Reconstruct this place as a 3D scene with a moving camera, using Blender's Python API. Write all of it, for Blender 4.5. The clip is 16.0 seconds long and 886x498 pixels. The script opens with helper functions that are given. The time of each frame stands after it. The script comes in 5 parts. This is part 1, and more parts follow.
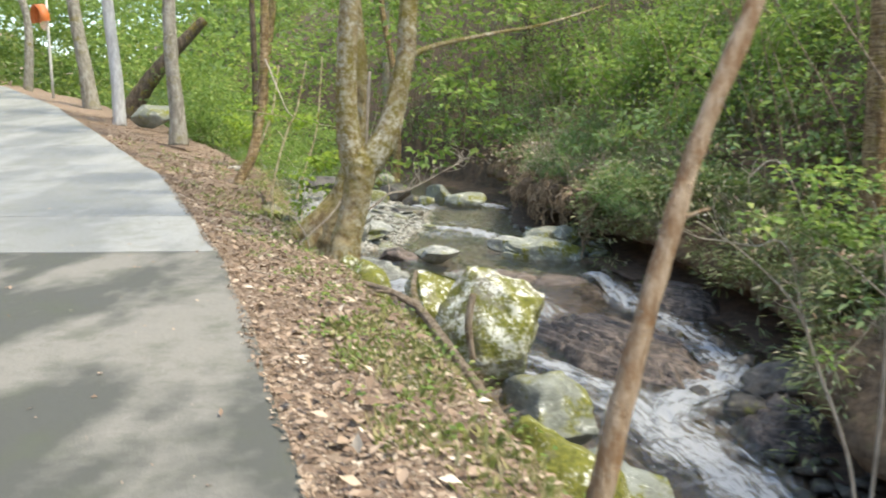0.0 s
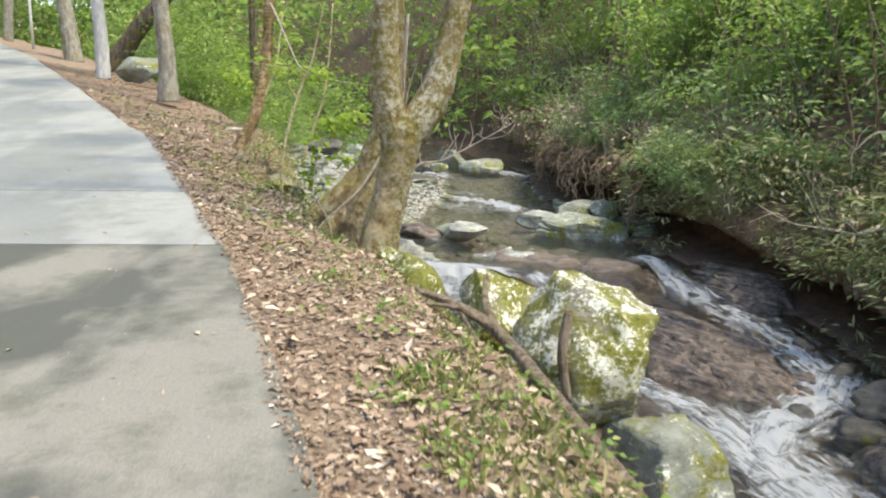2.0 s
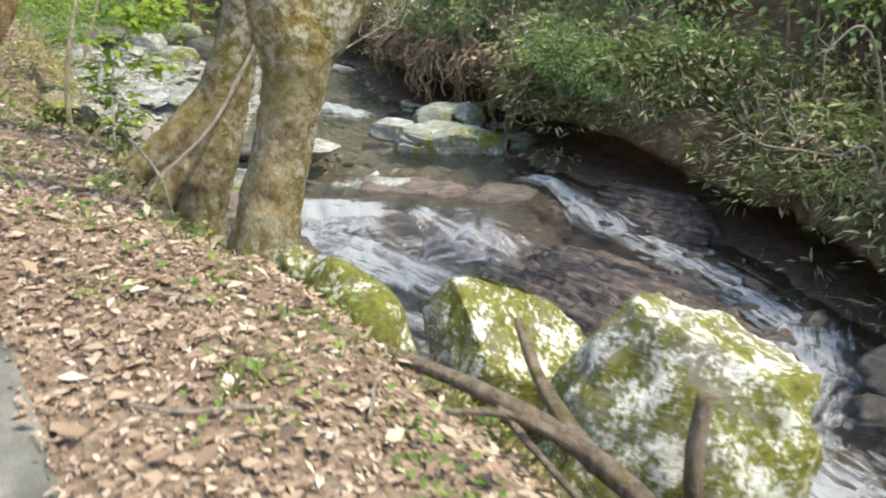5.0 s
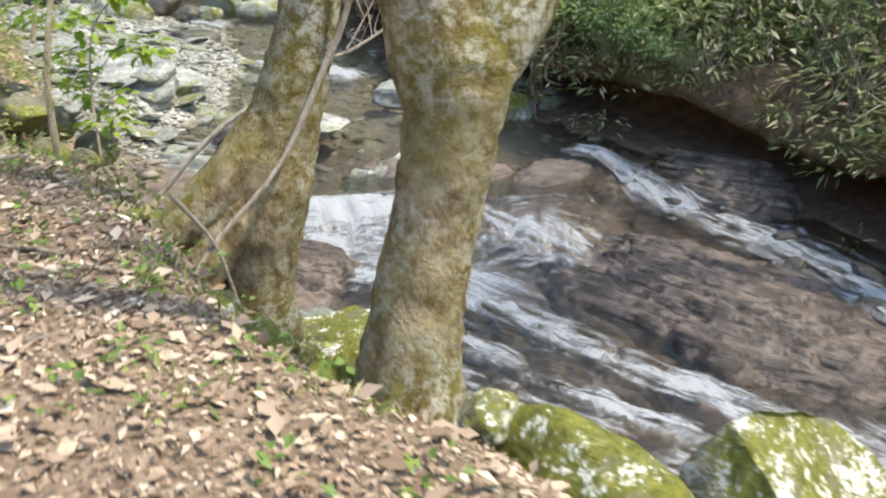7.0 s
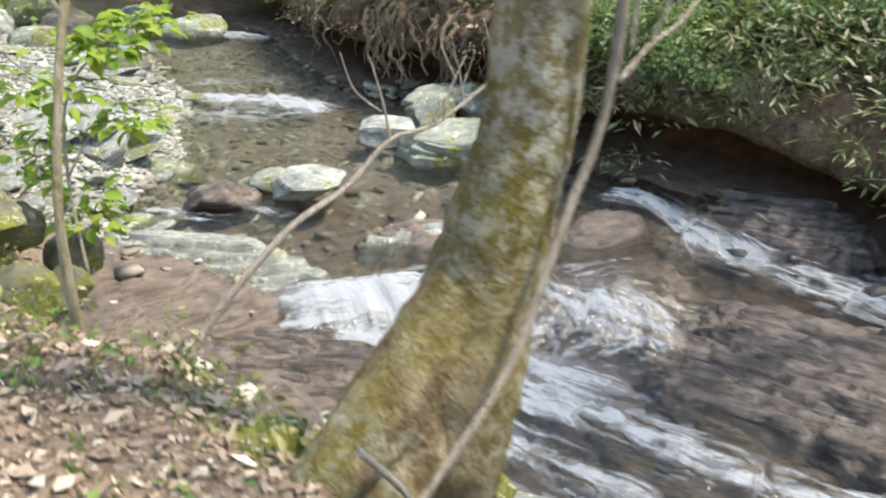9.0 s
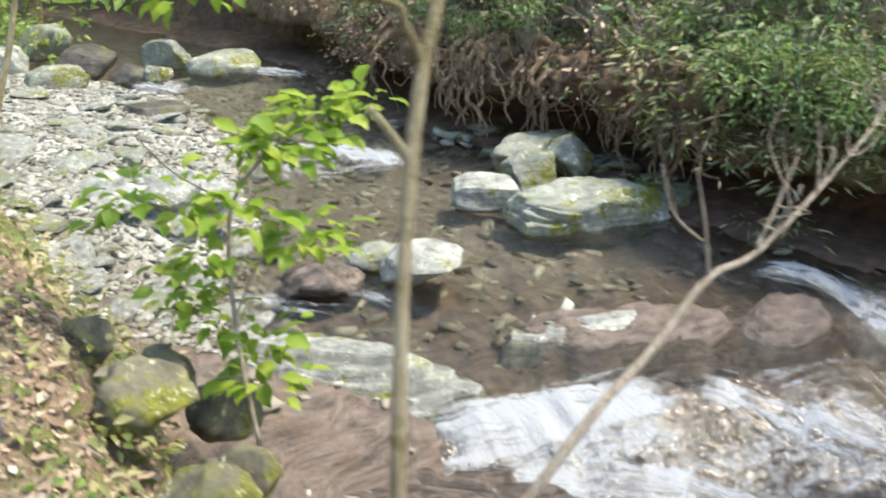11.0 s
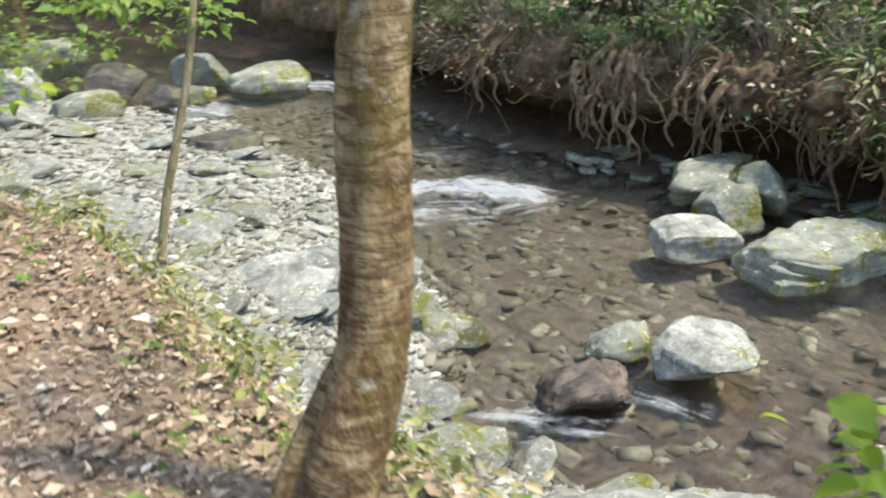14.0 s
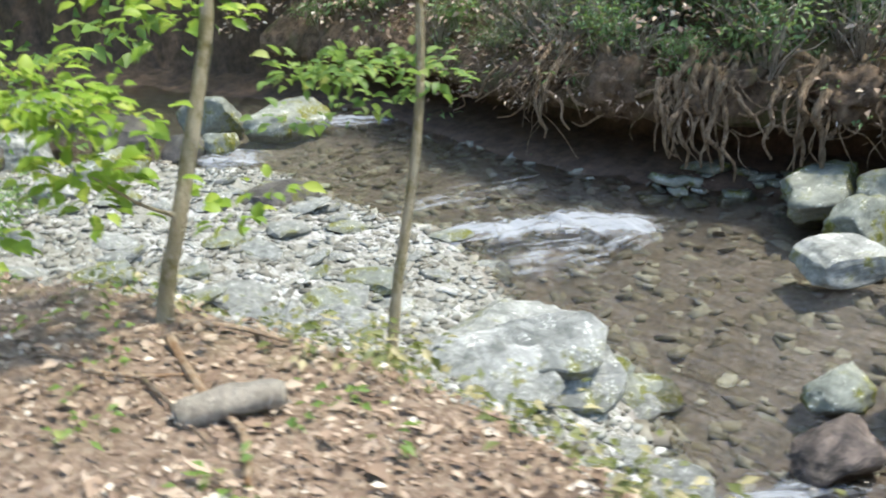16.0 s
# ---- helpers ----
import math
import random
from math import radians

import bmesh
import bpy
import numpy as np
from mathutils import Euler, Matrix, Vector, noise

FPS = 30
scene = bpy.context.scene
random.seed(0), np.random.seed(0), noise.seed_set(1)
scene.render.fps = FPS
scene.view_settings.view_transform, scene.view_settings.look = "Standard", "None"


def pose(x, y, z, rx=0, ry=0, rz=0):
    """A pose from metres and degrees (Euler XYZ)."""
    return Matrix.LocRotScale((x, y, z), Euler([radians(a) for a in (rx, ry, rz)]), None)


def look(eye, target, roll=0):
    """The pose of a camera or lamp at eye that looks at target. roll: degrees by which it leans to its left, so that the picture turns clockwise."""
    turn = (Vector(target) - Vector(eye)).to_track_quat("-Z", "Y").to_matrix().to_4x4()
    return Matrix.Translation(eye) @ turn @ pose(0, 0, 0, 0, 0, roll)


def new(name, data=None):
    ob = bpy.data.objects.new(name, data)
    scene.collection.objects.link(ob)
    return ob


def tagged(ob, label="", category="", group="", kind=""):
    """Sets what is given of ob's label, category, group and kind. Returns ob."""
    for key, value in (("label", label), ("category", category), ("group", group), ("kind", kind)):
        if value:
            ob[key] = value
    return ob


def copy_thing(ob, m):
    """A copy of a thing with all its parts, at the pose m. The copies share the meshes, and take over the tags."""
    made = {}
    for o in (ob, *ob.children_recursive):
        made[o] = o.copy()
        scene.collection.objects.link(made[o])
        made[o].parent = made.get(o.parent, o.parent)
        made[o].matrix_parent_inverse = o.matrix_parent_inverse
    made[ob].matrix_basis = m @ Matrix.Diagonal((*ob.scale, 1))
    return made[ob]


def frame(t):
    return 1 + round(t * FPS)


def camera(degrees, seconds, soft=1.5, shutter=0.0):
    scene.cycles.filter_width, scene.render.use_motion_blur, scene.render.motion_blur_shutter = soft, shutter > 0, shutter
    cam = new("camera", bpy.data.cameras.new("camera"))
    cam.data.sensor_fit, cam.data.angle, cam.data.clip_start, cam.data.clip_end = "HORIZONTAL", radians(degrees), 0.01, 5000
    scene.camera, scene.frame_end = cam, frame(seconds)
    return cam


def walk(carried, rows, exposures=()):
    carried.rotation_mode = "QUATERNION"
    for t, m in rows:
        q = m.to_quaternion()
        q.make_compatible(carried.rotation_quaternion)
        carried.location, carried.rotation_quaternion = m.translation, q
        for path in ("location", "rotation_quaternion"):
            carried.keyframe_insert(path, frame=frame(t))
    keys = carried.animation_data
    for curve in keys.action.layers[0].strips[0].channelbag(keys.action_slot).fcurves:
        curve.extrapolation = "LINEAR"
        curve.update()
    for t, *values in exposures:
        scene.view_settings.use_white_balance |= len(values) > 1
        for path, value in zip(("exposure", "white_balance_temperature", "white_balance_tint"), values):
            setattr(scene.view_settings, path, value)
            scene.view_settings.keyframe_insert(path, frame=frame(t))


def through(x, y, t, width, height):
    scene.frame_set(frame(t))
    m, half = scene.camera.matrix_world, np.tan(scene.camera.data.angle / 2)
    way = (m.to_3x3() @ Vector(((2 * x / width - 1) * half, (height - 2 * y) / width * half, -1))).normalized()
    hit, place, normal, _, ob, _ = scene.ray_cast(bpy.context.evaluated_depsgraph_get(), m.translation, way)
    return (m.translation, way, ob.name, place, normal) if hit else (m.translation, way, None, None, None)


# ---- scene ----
cam = camera(55.0, 16.0, 2.0, 0.6)
METRES, EYE, TILT, LEAN, TURN = 18.0, 1.5, -8.0, 0.0, 0.0
ROWS = [
    (0.0, 0.0, 0.0, 0.0, -0.0, 0.0, -0.0),
    (0.5, -0.0122, 0.0299, 0.004, 1.28, 0.43, -0.51),
    (1.0, -0.0216, 0.0612, 0.0072, 1.28, 0.22, -1.02),
    (1.5, -0.0333, 0.0935, 0.0093, 0.7, -1.28, -0.92),
    (2.0, -0.0391, 0.1233, 0.0151, -0.63, -2.54, -0.85),
    (2.5, -0.0456, 0.1557, 0.0204, -1.29, -2.63, -0.72),
    (3.0, -0.0504, 0.1886, 0.0242, -3.57, -2.86, -0.32),
    (3.5, -0.058, 0.2219, 0.026, -7.08, -6.23, 0.04),
    (6.0, -0.102, 0.3635, 0.0544, -17.62, -11.49, 1.79),
    (6.5, -0.1107, 0.3927, 0.0613, -18.09, -12.99, 2.81),
    (7.0, -0.1179, 0.4234, 0.0672, -18.99, -15.16, 3.19),
    (7.5, -0.1248, 0.4516, 0.0717, -24.01, -15.88, 4.76),
    (8.0, -0.1346, 0.4829, 0.0786, -25.2, -15.86, 4.47),
    (10.5, -0.1807, 0.6299, 0.1091, -28.17, -15.31, 5.12),
    (11.0, -0.1909, 0.6575, 0.115, -28.12, -14.8, 4.85),
    (11.5, -0.2028, 0.6871, 0.1203, -27.41, -14.43, 4.69),
    (12.0, -0.2128, 0.7157, 0.1243, -27.24, -15.18, 4.03),
    (12.5, -0.2234, 0.7446, 0.1307, -27.14, -15.39, 4.37),
    (13.0, -0.2366, 0.7712, 0.1367, -27.73, -15.7, 5.5),
    (13.5, -0.2503, 0.7975, 0.1415, -28.36, -15.75, 6.07),
    (14.0, -0.2622, 0.8255, 0.1458, -33.22, -16.26, 6.43),
    (14.5, -0.2752, 0.8492, 0.1526, -36.87, -16.62, 7.77),
    (15.0, -0.2894, 0.8747, 0.1591, -36.9, -16.75, 7.59),
    (15.5, -0.3039, 0.8997, 0.1655, -37.69, -16.56, 7.72),
    (16.0, -0.3196, 0.9253, 0.1727, -39.61, -16.69, 10.33),
]
walk(cam, [(t, pose(0, 0, EYE, TILT, LEAN, TURN) @ pose(METRES * x, METRES * y, METRES * z, 90 + pitch, roll, yaw)) for t, x, y, z, yaw, pitch, roll in ROWS],
     [(0.0, 1.84, 7300, 9), (3.5, 1.87, 7300, 9), (7.0, 2.02, 7000, 9), (10.5, 2.2, 7000, 9), (11.5, 2.12, 7000, 9), (13.5, 2.02, 7100, 9), (16.0, 2.0, 6500, 9)])

rng = np.random.default_rng(7)

# ---- world, sun, exposure ----
SUN_ELEVATION, SUN_AZIMUTH = 62.0, 112.0   # azimuth: degrees from +y towards +x
world = bpy.data.worlds.new("world")
scene.world = world
world.use_nodes = True
wn = world.node_tree.nodes
sky = wn.new("ShaderNodeTexSky")
sky.sky_type = "NISHITA"
sky.sun_disc = False
sky.sun_elevation = radians(SUN_ELEVATION)
sky.sun_rotation = radians(SUN_AZIMUTH)
wn["Background"].inputs["Strength"].default_value = 0.15
world.node_tree.links.new(sky.outputs["Color"], wn["Background"].inputs["Color"])
sun = new("sun", bpy.data.lights.new("sun", "SUN"))
sun.data.energy, sun.data.angle, sun.data.color = 1.7, radians(4.0), (1.0, 0.93, 0.8)
away = Vector((math.sin(radians(SUN_AZIMUTH)) * math.cos(radians(SUN_ELEVATION)),
               math.cos(radians(SUN_AZIMUTH)) * math.cos(radians(SUN_ELEVATION)), math.sin(radians(SUN_ELEVATION))))
sun.matrix_world = look(tuple(away * 60), (0, 0, 0))


# ---- materials ----
class Mat:
    """A small wrapper round a node tree."""

    def __init__(self, name):
        self.m = bpy.data.materials.new(name)
        self.m.use_nodes = True
        self.t = self.m.node_tree
        self.b = self.t.nodes["Principled BSDF"]
        self.out = self.t.nodes["Material Output"]

    def node(self, kind, **kw):
        n = self.t.nodes.new(kind)
        for k, v in kw.items():
            n.inputs[k].default_value = v
        return n

    def link(self, a, b):
        self.t.links.new(a, b)

    def noise(self, scale, detail=4, rough=0.6, vec=None, distort=0.0):
        n = self.node("ShaderNodeTexNoise", Scale=scale, Detail=detail, Roughness=rough, Distortion=distort)
        self.link(vec or self.coord(), n.inputs["Vector"])
        return n.outputs["Fac"]

    def voronoi(self, scale, vec=None, out="Distance", feature="F1"):
        n = self.node("ShaderNodeTexVoronoi", Scale=scale)
        n.feature = feature
        self.link(vec or self.coord(), n.inputs["Vector"])
        return n.outputs[out]

    def coord(self, kind="Object"):
        return self.node("ShaderNodeTexCoord").outputs[kind]

    def world(self):
        return self.node("ShaderNodeNewGeometry").outputs["Position"]

    def stretch(self, sx, sy, sz, rz=0.0, vec=None):
        n = self.node("ShaderNodeMapping")
        n.inputs["Scale"].default_value = (sx, sy, sz)
        n.inputs["Rotation"].default_value = (0, 0, radians(rz))
        self.link(vec or self.coord(), n.inputs["Vector"])
        return n.outputs["Vector"]

    def ramp(self, fac, stops):
        n = self.node("ShaderNodeValToRGB")
        e = n.color_ramp.elements
        while len(e) < len(stops):
            e.new(0.5)
        for el, (p, c) in zip(e, stops):
            el.position = p
            el.color = (c, c, c, 1) if isinstance(c, (int, float)) else (*c, 1)
        self.link(fac, n.inputs["Fac"])
        return n.outputs["Color"]

    def mix(self, fac, a, b, blend="MIX"):
        n = self.t.nodes.new("ShaderNodeMix")
        n.data_type, n.blend_type = "RGBA", blend
        for sock, v in ((n.inputs["Factor"], fac), (n.inputs[6], a), (n.inputs[7], b)):
            if isinstance(v, (int, float)):
                sock.default_value = v
            elif isinstance(v, tuple):
                sock.default_value = (*v, 1)
            else:
                self.link(v, sock)
        return n.outputs[2]

    def maths(self, op, a, b=0.0):
        n = self.t.nodes.new("ShaderNodeMath")
        n.operation = op
        n.use_clamp = False
        for sock, v in ((n.inputs[0], a), (n.inputs[1], b)):
            if isinstance(v, (int, float)):
                sock.default_value = v
            else:
                self.link(v, sock)
        return n.outputs[0]

    def attr(self, name):
        n = self.node("ShaderNodeAttribute")
        n.attribute_name = name
        return n.outputs["Fac"]

    def island(self):
        return self.node("ShaderNodeNewGeometry").outputs["Random Per Island"]

    def objrand(self):
        return self.node("ShaderNodeObjectInfo").outputs["Random"]

    def up(self):
        s = self.node("ShaderNodeSeparateXYZ")
        self.link(self.node("ShaderNodeNewGeometry").outputs["Normal"], s.inputs["Vector"])
        return s.outputs["Z"]

    def bump(self, height, strength, dist):
        n = self.node("ShaderNodeBump", Strength=strength, Distance=dist)
        self.link(height, n.inputs["Height"])
        self.link(n.outputs["Normal"], self.b.inputs["Normal"])

    def done(self, color, rough=0.8, spec=0.3):
        if isinstance(color, tuple):
            self.b.inputs["Base Color"].default_value = (*color, 1)
        else:
            self.link(color, self.b.inputs["Base Color"])
        if isinstance(rough, (int, float)):
            self.b.inputs["Roughness"].default_value = rough
        else:
            self.link(rough, self.b.inputs["Roughness"])
        self.b.inputs["Specular IOR Level"].default_value = spec
        return self.m


def concrete(name, dark, light, stain):
    k = Mat(name)
    w = k.world()
    # broad drawn-out patches; on the old panels they paint in dappled shade
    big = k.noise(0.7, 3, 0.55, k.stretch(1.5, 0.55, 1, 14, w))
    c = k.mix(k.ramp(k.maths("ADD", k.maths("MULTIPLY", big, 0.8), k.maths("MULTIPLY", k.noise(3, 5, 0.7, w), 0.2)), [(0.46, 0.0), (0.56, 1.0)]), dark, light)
    c = k.mix(k.ramp(k.noise(2.2, 5, 0.7, w), [(0.5, 0.0), (0.72, 0.7)]), c, stain)
    grit = k.noise(95, 3, 0.8, w)
    c = k.mix(k.ramp(grit, [(0.3, 0.55), (0.6, 0.0)]), c, (0.05, 0.05, 0.045))
    k.bump(k.noise(60, 4, 0.8, w), 0.35, 0.006)
    return k.done(c, k.ramp(big, [(0.3, 0.75), (0.7, 0.9)]), 0.35)


# wide dark-to-light range: tree-shade dapples put into the colour, besides real stains
CONCRETE_OLD_DAPPLED = concrete("weathered_dappled_concrete", (0.075, 0.078, 0.066), (0.215, 0.208, 0.178), (0.075, 0.085, 0.055))
CONCRETE_NEW = concrete("pale_concrete", (0.23, 0.24, 0.225), (0.31, 0.32, 0.3), (0.19, 0.2, 0.155))


def soil_mat():
    k = Mat("forest_floor")
    w = k.world()
    duff = k.mix(k.ramp(k.noise(14, 6, 0.75, w), [(0.35, 0.0), (0.65, 1.0)]), (0.115, 0.082, 0.056), (0.26, 0.19, 0.135))
    chips = k.voronoi(38, w, "Color")
    duff = k.mix(0.45, duff, k.ramp(chips, [(0.2, (0.12, 0.078, 0.05)), (0.5, (0.27, 0.19, 0.13)), (0.85, (0.42, 0.34, 0.24))]))
    green = k.ramp(k.noise(1.3, 5, 0.7, w), [(0.5, 0.0), (0.66, 0.75)])
    duff = k.mix(k.maths("MULTIPLY", green, k.attr("green")), duff, (0.1, 0.15, 0.035))
    strata = k.noise(1.0, 6, 0.7, k.stretch(2.2, 9, 30, 20, w))
    rock = k.mix(k.ramp(strata, [(0.35, 0.0), (0.62, 1.0)]), (0.06, 0.048, 0.04), (0.21, 0.168, 0.14))
    rock = k.mix(k.ramp(k.noise(3, 5, 0.7, w), [(0.5, 0.0), (0.7, 0.6)]), rock, (0.15, 0.095, 0.055))
    pebble = k.voronoi(24, w, "Color")
    grav = k.ramp(pebble, [(0.1, (0.2, 0.2, 0.18)), (0.5, (0.38, 0.38, 0.35)), (0.9, (0.55, 0.56, 0.52))])
    grav = k.mix(k.ramp(k.noise(1.2, 4, 0.6, w), [(0.42, 0.0), (0.6, 0.6)]), grav, (0.17, 0.17, 0.12))
    c = k.mix(k.attr("gravelly"), duff, grav)
    c = k.mix(k.attr("rocky"), c, rock)
    bare = k.mix(k.ramp(k.noise(5, 5, 0.7, w), [(0.35, 0.0), (0.7, 1.0)]), (0.06, 0.042, 0.03), (0.17, 0.11, 0.075))
    c = k.mix(k.attr("bare"), c, bare)
    k.bump(k.maths("ADD", k.noise(30, 6, 0.8, w), k.maths("MULTIPLY", strata, k.attr("rocky"))), 0.8, 0.03)
    n = k.maths("SUBTRACT", 0.85, k.maths("MULTIPLY", k.attr("rocky"), 0.4))
    return k.done(c, n, 0.35)


SOIL = soil_mat()


def stone_mat(name, dark, light, moss=0.0, lichen=0.0, rough=0.75, strat=0.4, bed=2.5):
    k = Mat(name)
    w = k.coord()
    tint = k.objrand()
    base = k.mix(k.ramp(k.noise(4.5, 8, 0.75, w), [(0.39, 0.0), (0.61, 1.0)]), dark, light)
    lines = k.noise(1.5, 6, 0.7, k.stretch(1.5, bed, 16, 0, w))
    base = k.mix(k.ramp(lines, [(0.42, strat), (0.52, 0.0)]), base, tuple(v * 0.4 for v in dark))
    base = k.mix(k.maths("MULTIPLY", tint, 0.35), base, tuple(v * 0.72 for v in dark))
    if moss:
        m = k.ramp(k.maths("ADD", k.maths("MULTIPLY", k.noise(2.2, 3, 0.6, w), 0.55), k.maths("MULTIPLY", k.noise(11, 7, 0.8, w), 0.45)), [(0.57 - 0.16 * moss, 0.0), (0.65 - 0.16 * moss, 1.0)])
        green = k.mix(k.ramp(k.noise(25, 4, 0.7, w), [(0.35, 0.0), (0.65, 1.0)]), (0.07, 0.08, 0.008), (0.2, 0.2, 0.025))
        base = k.mix(m, base, green)
    if lichen:
        spots = k.ramp(k.maths("ADD", k.maths("MULTIPLY", k.noise(6, 3, 0.6, w), 0.38), k.maths("MULTIPLY", k.noise(30, 8, 0.85, w), 0.62)), [(0.58 - 0.11 * lichen, 0.0), (0.615 - 0.11 * lichen, 1.0)])
        base = k.mix(k.maths("MULTIPLY", spots, k.ramp(k.up(), [(0.1, 0.55), (0.6, 1.0)])), base, (0.74, 0.75, 0.66))
    k.bump(k.maths("ADD", k.noise(12, 8, 0.75, w), k.maths("MULTIPLY", lines, 0.8)), 0.9, 0.03)
    return k.done(base, rough, 0.4)


MOSSY = stone_mat("mossy_lichen_stone", (0.15, 0.14, 0.1), (0.34, 0.32, 0.25), 1.05, 0.62, 0.75, 0.12)
MOSS_MOUND = stone_mat("moss_covered_stone", (0.16, 0.14, 0.1), (0.3, 0.27, 0.2), 1.25, 0.3)
PALE = stone_mat("pale_grey_stone", (0.15, 0.16, 0.14), (0.42, 0.43, 0.395), 0.1, 0.1, 0.75, 0.4)
GREENISH = stone_mat("grey_green_stone", (0.17, 0.185, 0.15), (0.33, 0.35, 0.295), 0.45, 0.15, 0.75, 0.3)
BANKSTONE = stone_mat("olive_mossy_stone", (0.1, 0.092, 0.062), (0.25, 0.24, 0.17), 0.6, 0.1, 0.75, 0.1)
WETROCK = stone_mat("wet_brown_rock", (0.045, 0.037, 0.032), (0.22, 0.172, 0.142), 0.0, 0.0, 0.4, 0.9, 8.0)
DARKSTONE = stone_mat("dark_wet_stone", (0.045, 0.042, 0.038), (0.15, 0.138, 0.12), 0.1, 0.0, 0.35)


def bark_mat(name, dark, light, moss=0.3, lichen=0.4, ring=0.0, scale=1.0, grain=0.35):
    k = Mat(name)
    w = k.coord()
    fur = k.noise(9 * scale, 6, 0.7, k.stretch(1, 1, grain, 0, w))
    c = k.mix(k.ramp(fur, [(0.4, 0.0), (0.6, 1.0)]), dark, light)
    if ring:
        rings = k.noise(8, 6, 0.75, k.stretch(0.7, 0.7, 4.5, 0, w), 0.8)
        c = k.mix(k.ramp(rings, [(0.42, ring), (0.55, 0.0)]), c, tuple(v * 0.45 for v in dark))
    if moss:
        m = k.ramp(k.noise(2.2 * scale, 5, 0.7, w), [(0.58 - 0.25 * moss, 0.0), (0.72 - 0.25 * moss, 0.85)])
        c = k.mix(m, c, k.mix(k.noise(30 * scale, 4, 0.8, w), (0.09, 0.075, 0.01), (0.33, 0.28, 0.055)))
    if lichen:
        spots = k.ramp(k.noise(17 * scale, 6, 0.8, w, 0.15), [(0.6 - 0.12 * lichen, 0.0), (0.72 - 0.12 * lichen, 0.85)])
        c = k.mix(k.maths("MULTIPLY", spots, k.ramp(k.noise(1.8 * scale, 3, 0.6, w), [(0.4, 0.15), (0.6, 1.0)])), c, (0.68, 0.66, 0.54))
    h = k.noise(26 * scale, 6, 0.8, k.stretch(1, 1, 0.5, 0, w))
    k.bump(k.maths("ADD", h, k.maths("MULTIPLY", fur, 1.5)), 1.0, 0.06)
    return k.done(c, 0.85, 0.2)


BARK_TWIN = bark_mat("mottled_mossy_bark", (0.16, 0.105, 0.045), (0.46, 0.37, 0.2), 0.62, 1.15, 0.0, 0.8, 0.8)
BARK_BROWN = bark_mat("ringed_brown_bark", (0.21, 0.13, 0.06), (0.58, 0.44, 0.25), 0.25, 0.35, 0.85)
BARK_GREY = bark_mat("grey_bark", (0.22, 0.2, 0.16), (0.42, 0.4, 0.34), 0.15, 0.5)
BARK_WHITE = bark_mat("pale_smooth_bark", (0.46, 0.46, 0.45), (0.66, 0.67, 0.66), 0.0, 0.2)
BARK_DARK = bark_mat("dark_bark", (0.07, 0.055, 0.04), (0.18, 0.14, 0.1), 0.2, 0.2)
BARK_SAPLING = bark_mat("olive_sapling_bark", (0.45, 0.38, 0.22), (0.66, 0.58, 0.39), 0.25, 0.3, 0.0, 2.0)
DEADWOOD = bark_mat("peeling_dead_wood", (0.4, 0.235, 0.12), (0.7, 0.55, 0.38), 0.0, 0.35, 0.0, 1.4)
STICK = bark_mat("grey_brown_stick", (0.2, 0.15, 0.1), (0.42, 0.34, 0.25), 0.1, 0.2, 0.0, 2.0)
TWIG = bark_mat("dry_twig", (0.5, 0.42, 0.32), (0.74, 0.66, 0.54), 0.0, 0.2, 0.0, 3.0)
ROOT = bark_mat("tangled_root", (0.2, 0.14, 0.085), (0.46, 0.35, 0.23), 0.0, 0.1, 0.0, 3.0)


def leaf_mat(name, stops, through=0.45, rough=0.5, spread=0.35):
    k = Mat(name)
    c = k.ramp(k.island(), stops)
    hsv = k.node("ShaderNodeHueSaturation", Hue=0.5, Saturation=1.0)
    k.link(k.maths("ADD", 1.0 - spread / 2, k.maths("MULTIPLY", k.objrand(), spread)), hsv.inputs["Value"])
    k.link(c, hsv.inputs["Color"])
    c = hsv.outputs["Color"]
    k.done(c, rough, 0.35)
    tr = k.node("ShaderNodeBsdfTranslucent")
    k.link(k.mix(0.45, c, (0.34, 0.5, 0.1), "MIX"), tr.inputs["Color"])
    mx = k.node("ShaderNodeMixShader", Fac=through)
    k.link(k.b.outputs[0], mx.inputs[1])
    k.link(tr.outputs[0], mx.inputs[2])
    k.link(mx.outputs[0], k.out.inputs["Surface"])
    return k.m


LEAF_BRIGHT = leaf_mat("bright_green_leaf", [(0.0, (0.08, 0.16, 0.035)), (0.5, (0.15, 0.25, 0.055)), (0.9, (0.24, 0.33, 0.08)), (1.0, (0.4, 0.42, 0.14))])
LEAF_LIME = leaf_mat("lime_green_young_leaf", [(0.0, (0.16, 0.28, 0.03)), (0.6, (0.26, 0.4, 0.04)), (1.0, (0.42, 0.5, 0.08))], 0.5)
LEAF_MID = leaf_mat("green_leaf", [(0.0, (0.06, 0.12, 0.05)), (0.5, (0.13, 0.22, 0.085)), (1.0, (0.26, 0.35, 0.15))], 0.4)
LEAF_DARK = leaf_mat("dark_evergreen_leaf", [(0.0, (0.035, 0.065, 0.025)), (0.6, (0.075, 0.115, 0.045)), (0.9, (0.15, 0.17, 0.075)), (1.0, (0.4, 0.36, 0.24))], 0.2, 0.38)
LEAF_BAMBOO = leaf_mat("olive_bamboo_blade", [(0.0, (0.08, 0.11, 0.045)), (0.45, (0.165, 0.2, 0.085)), (0.82, (0.27, 0.29, 0.15)), (1.0, (0.5, 0.42, 0.29))], 0.3, 0.4)
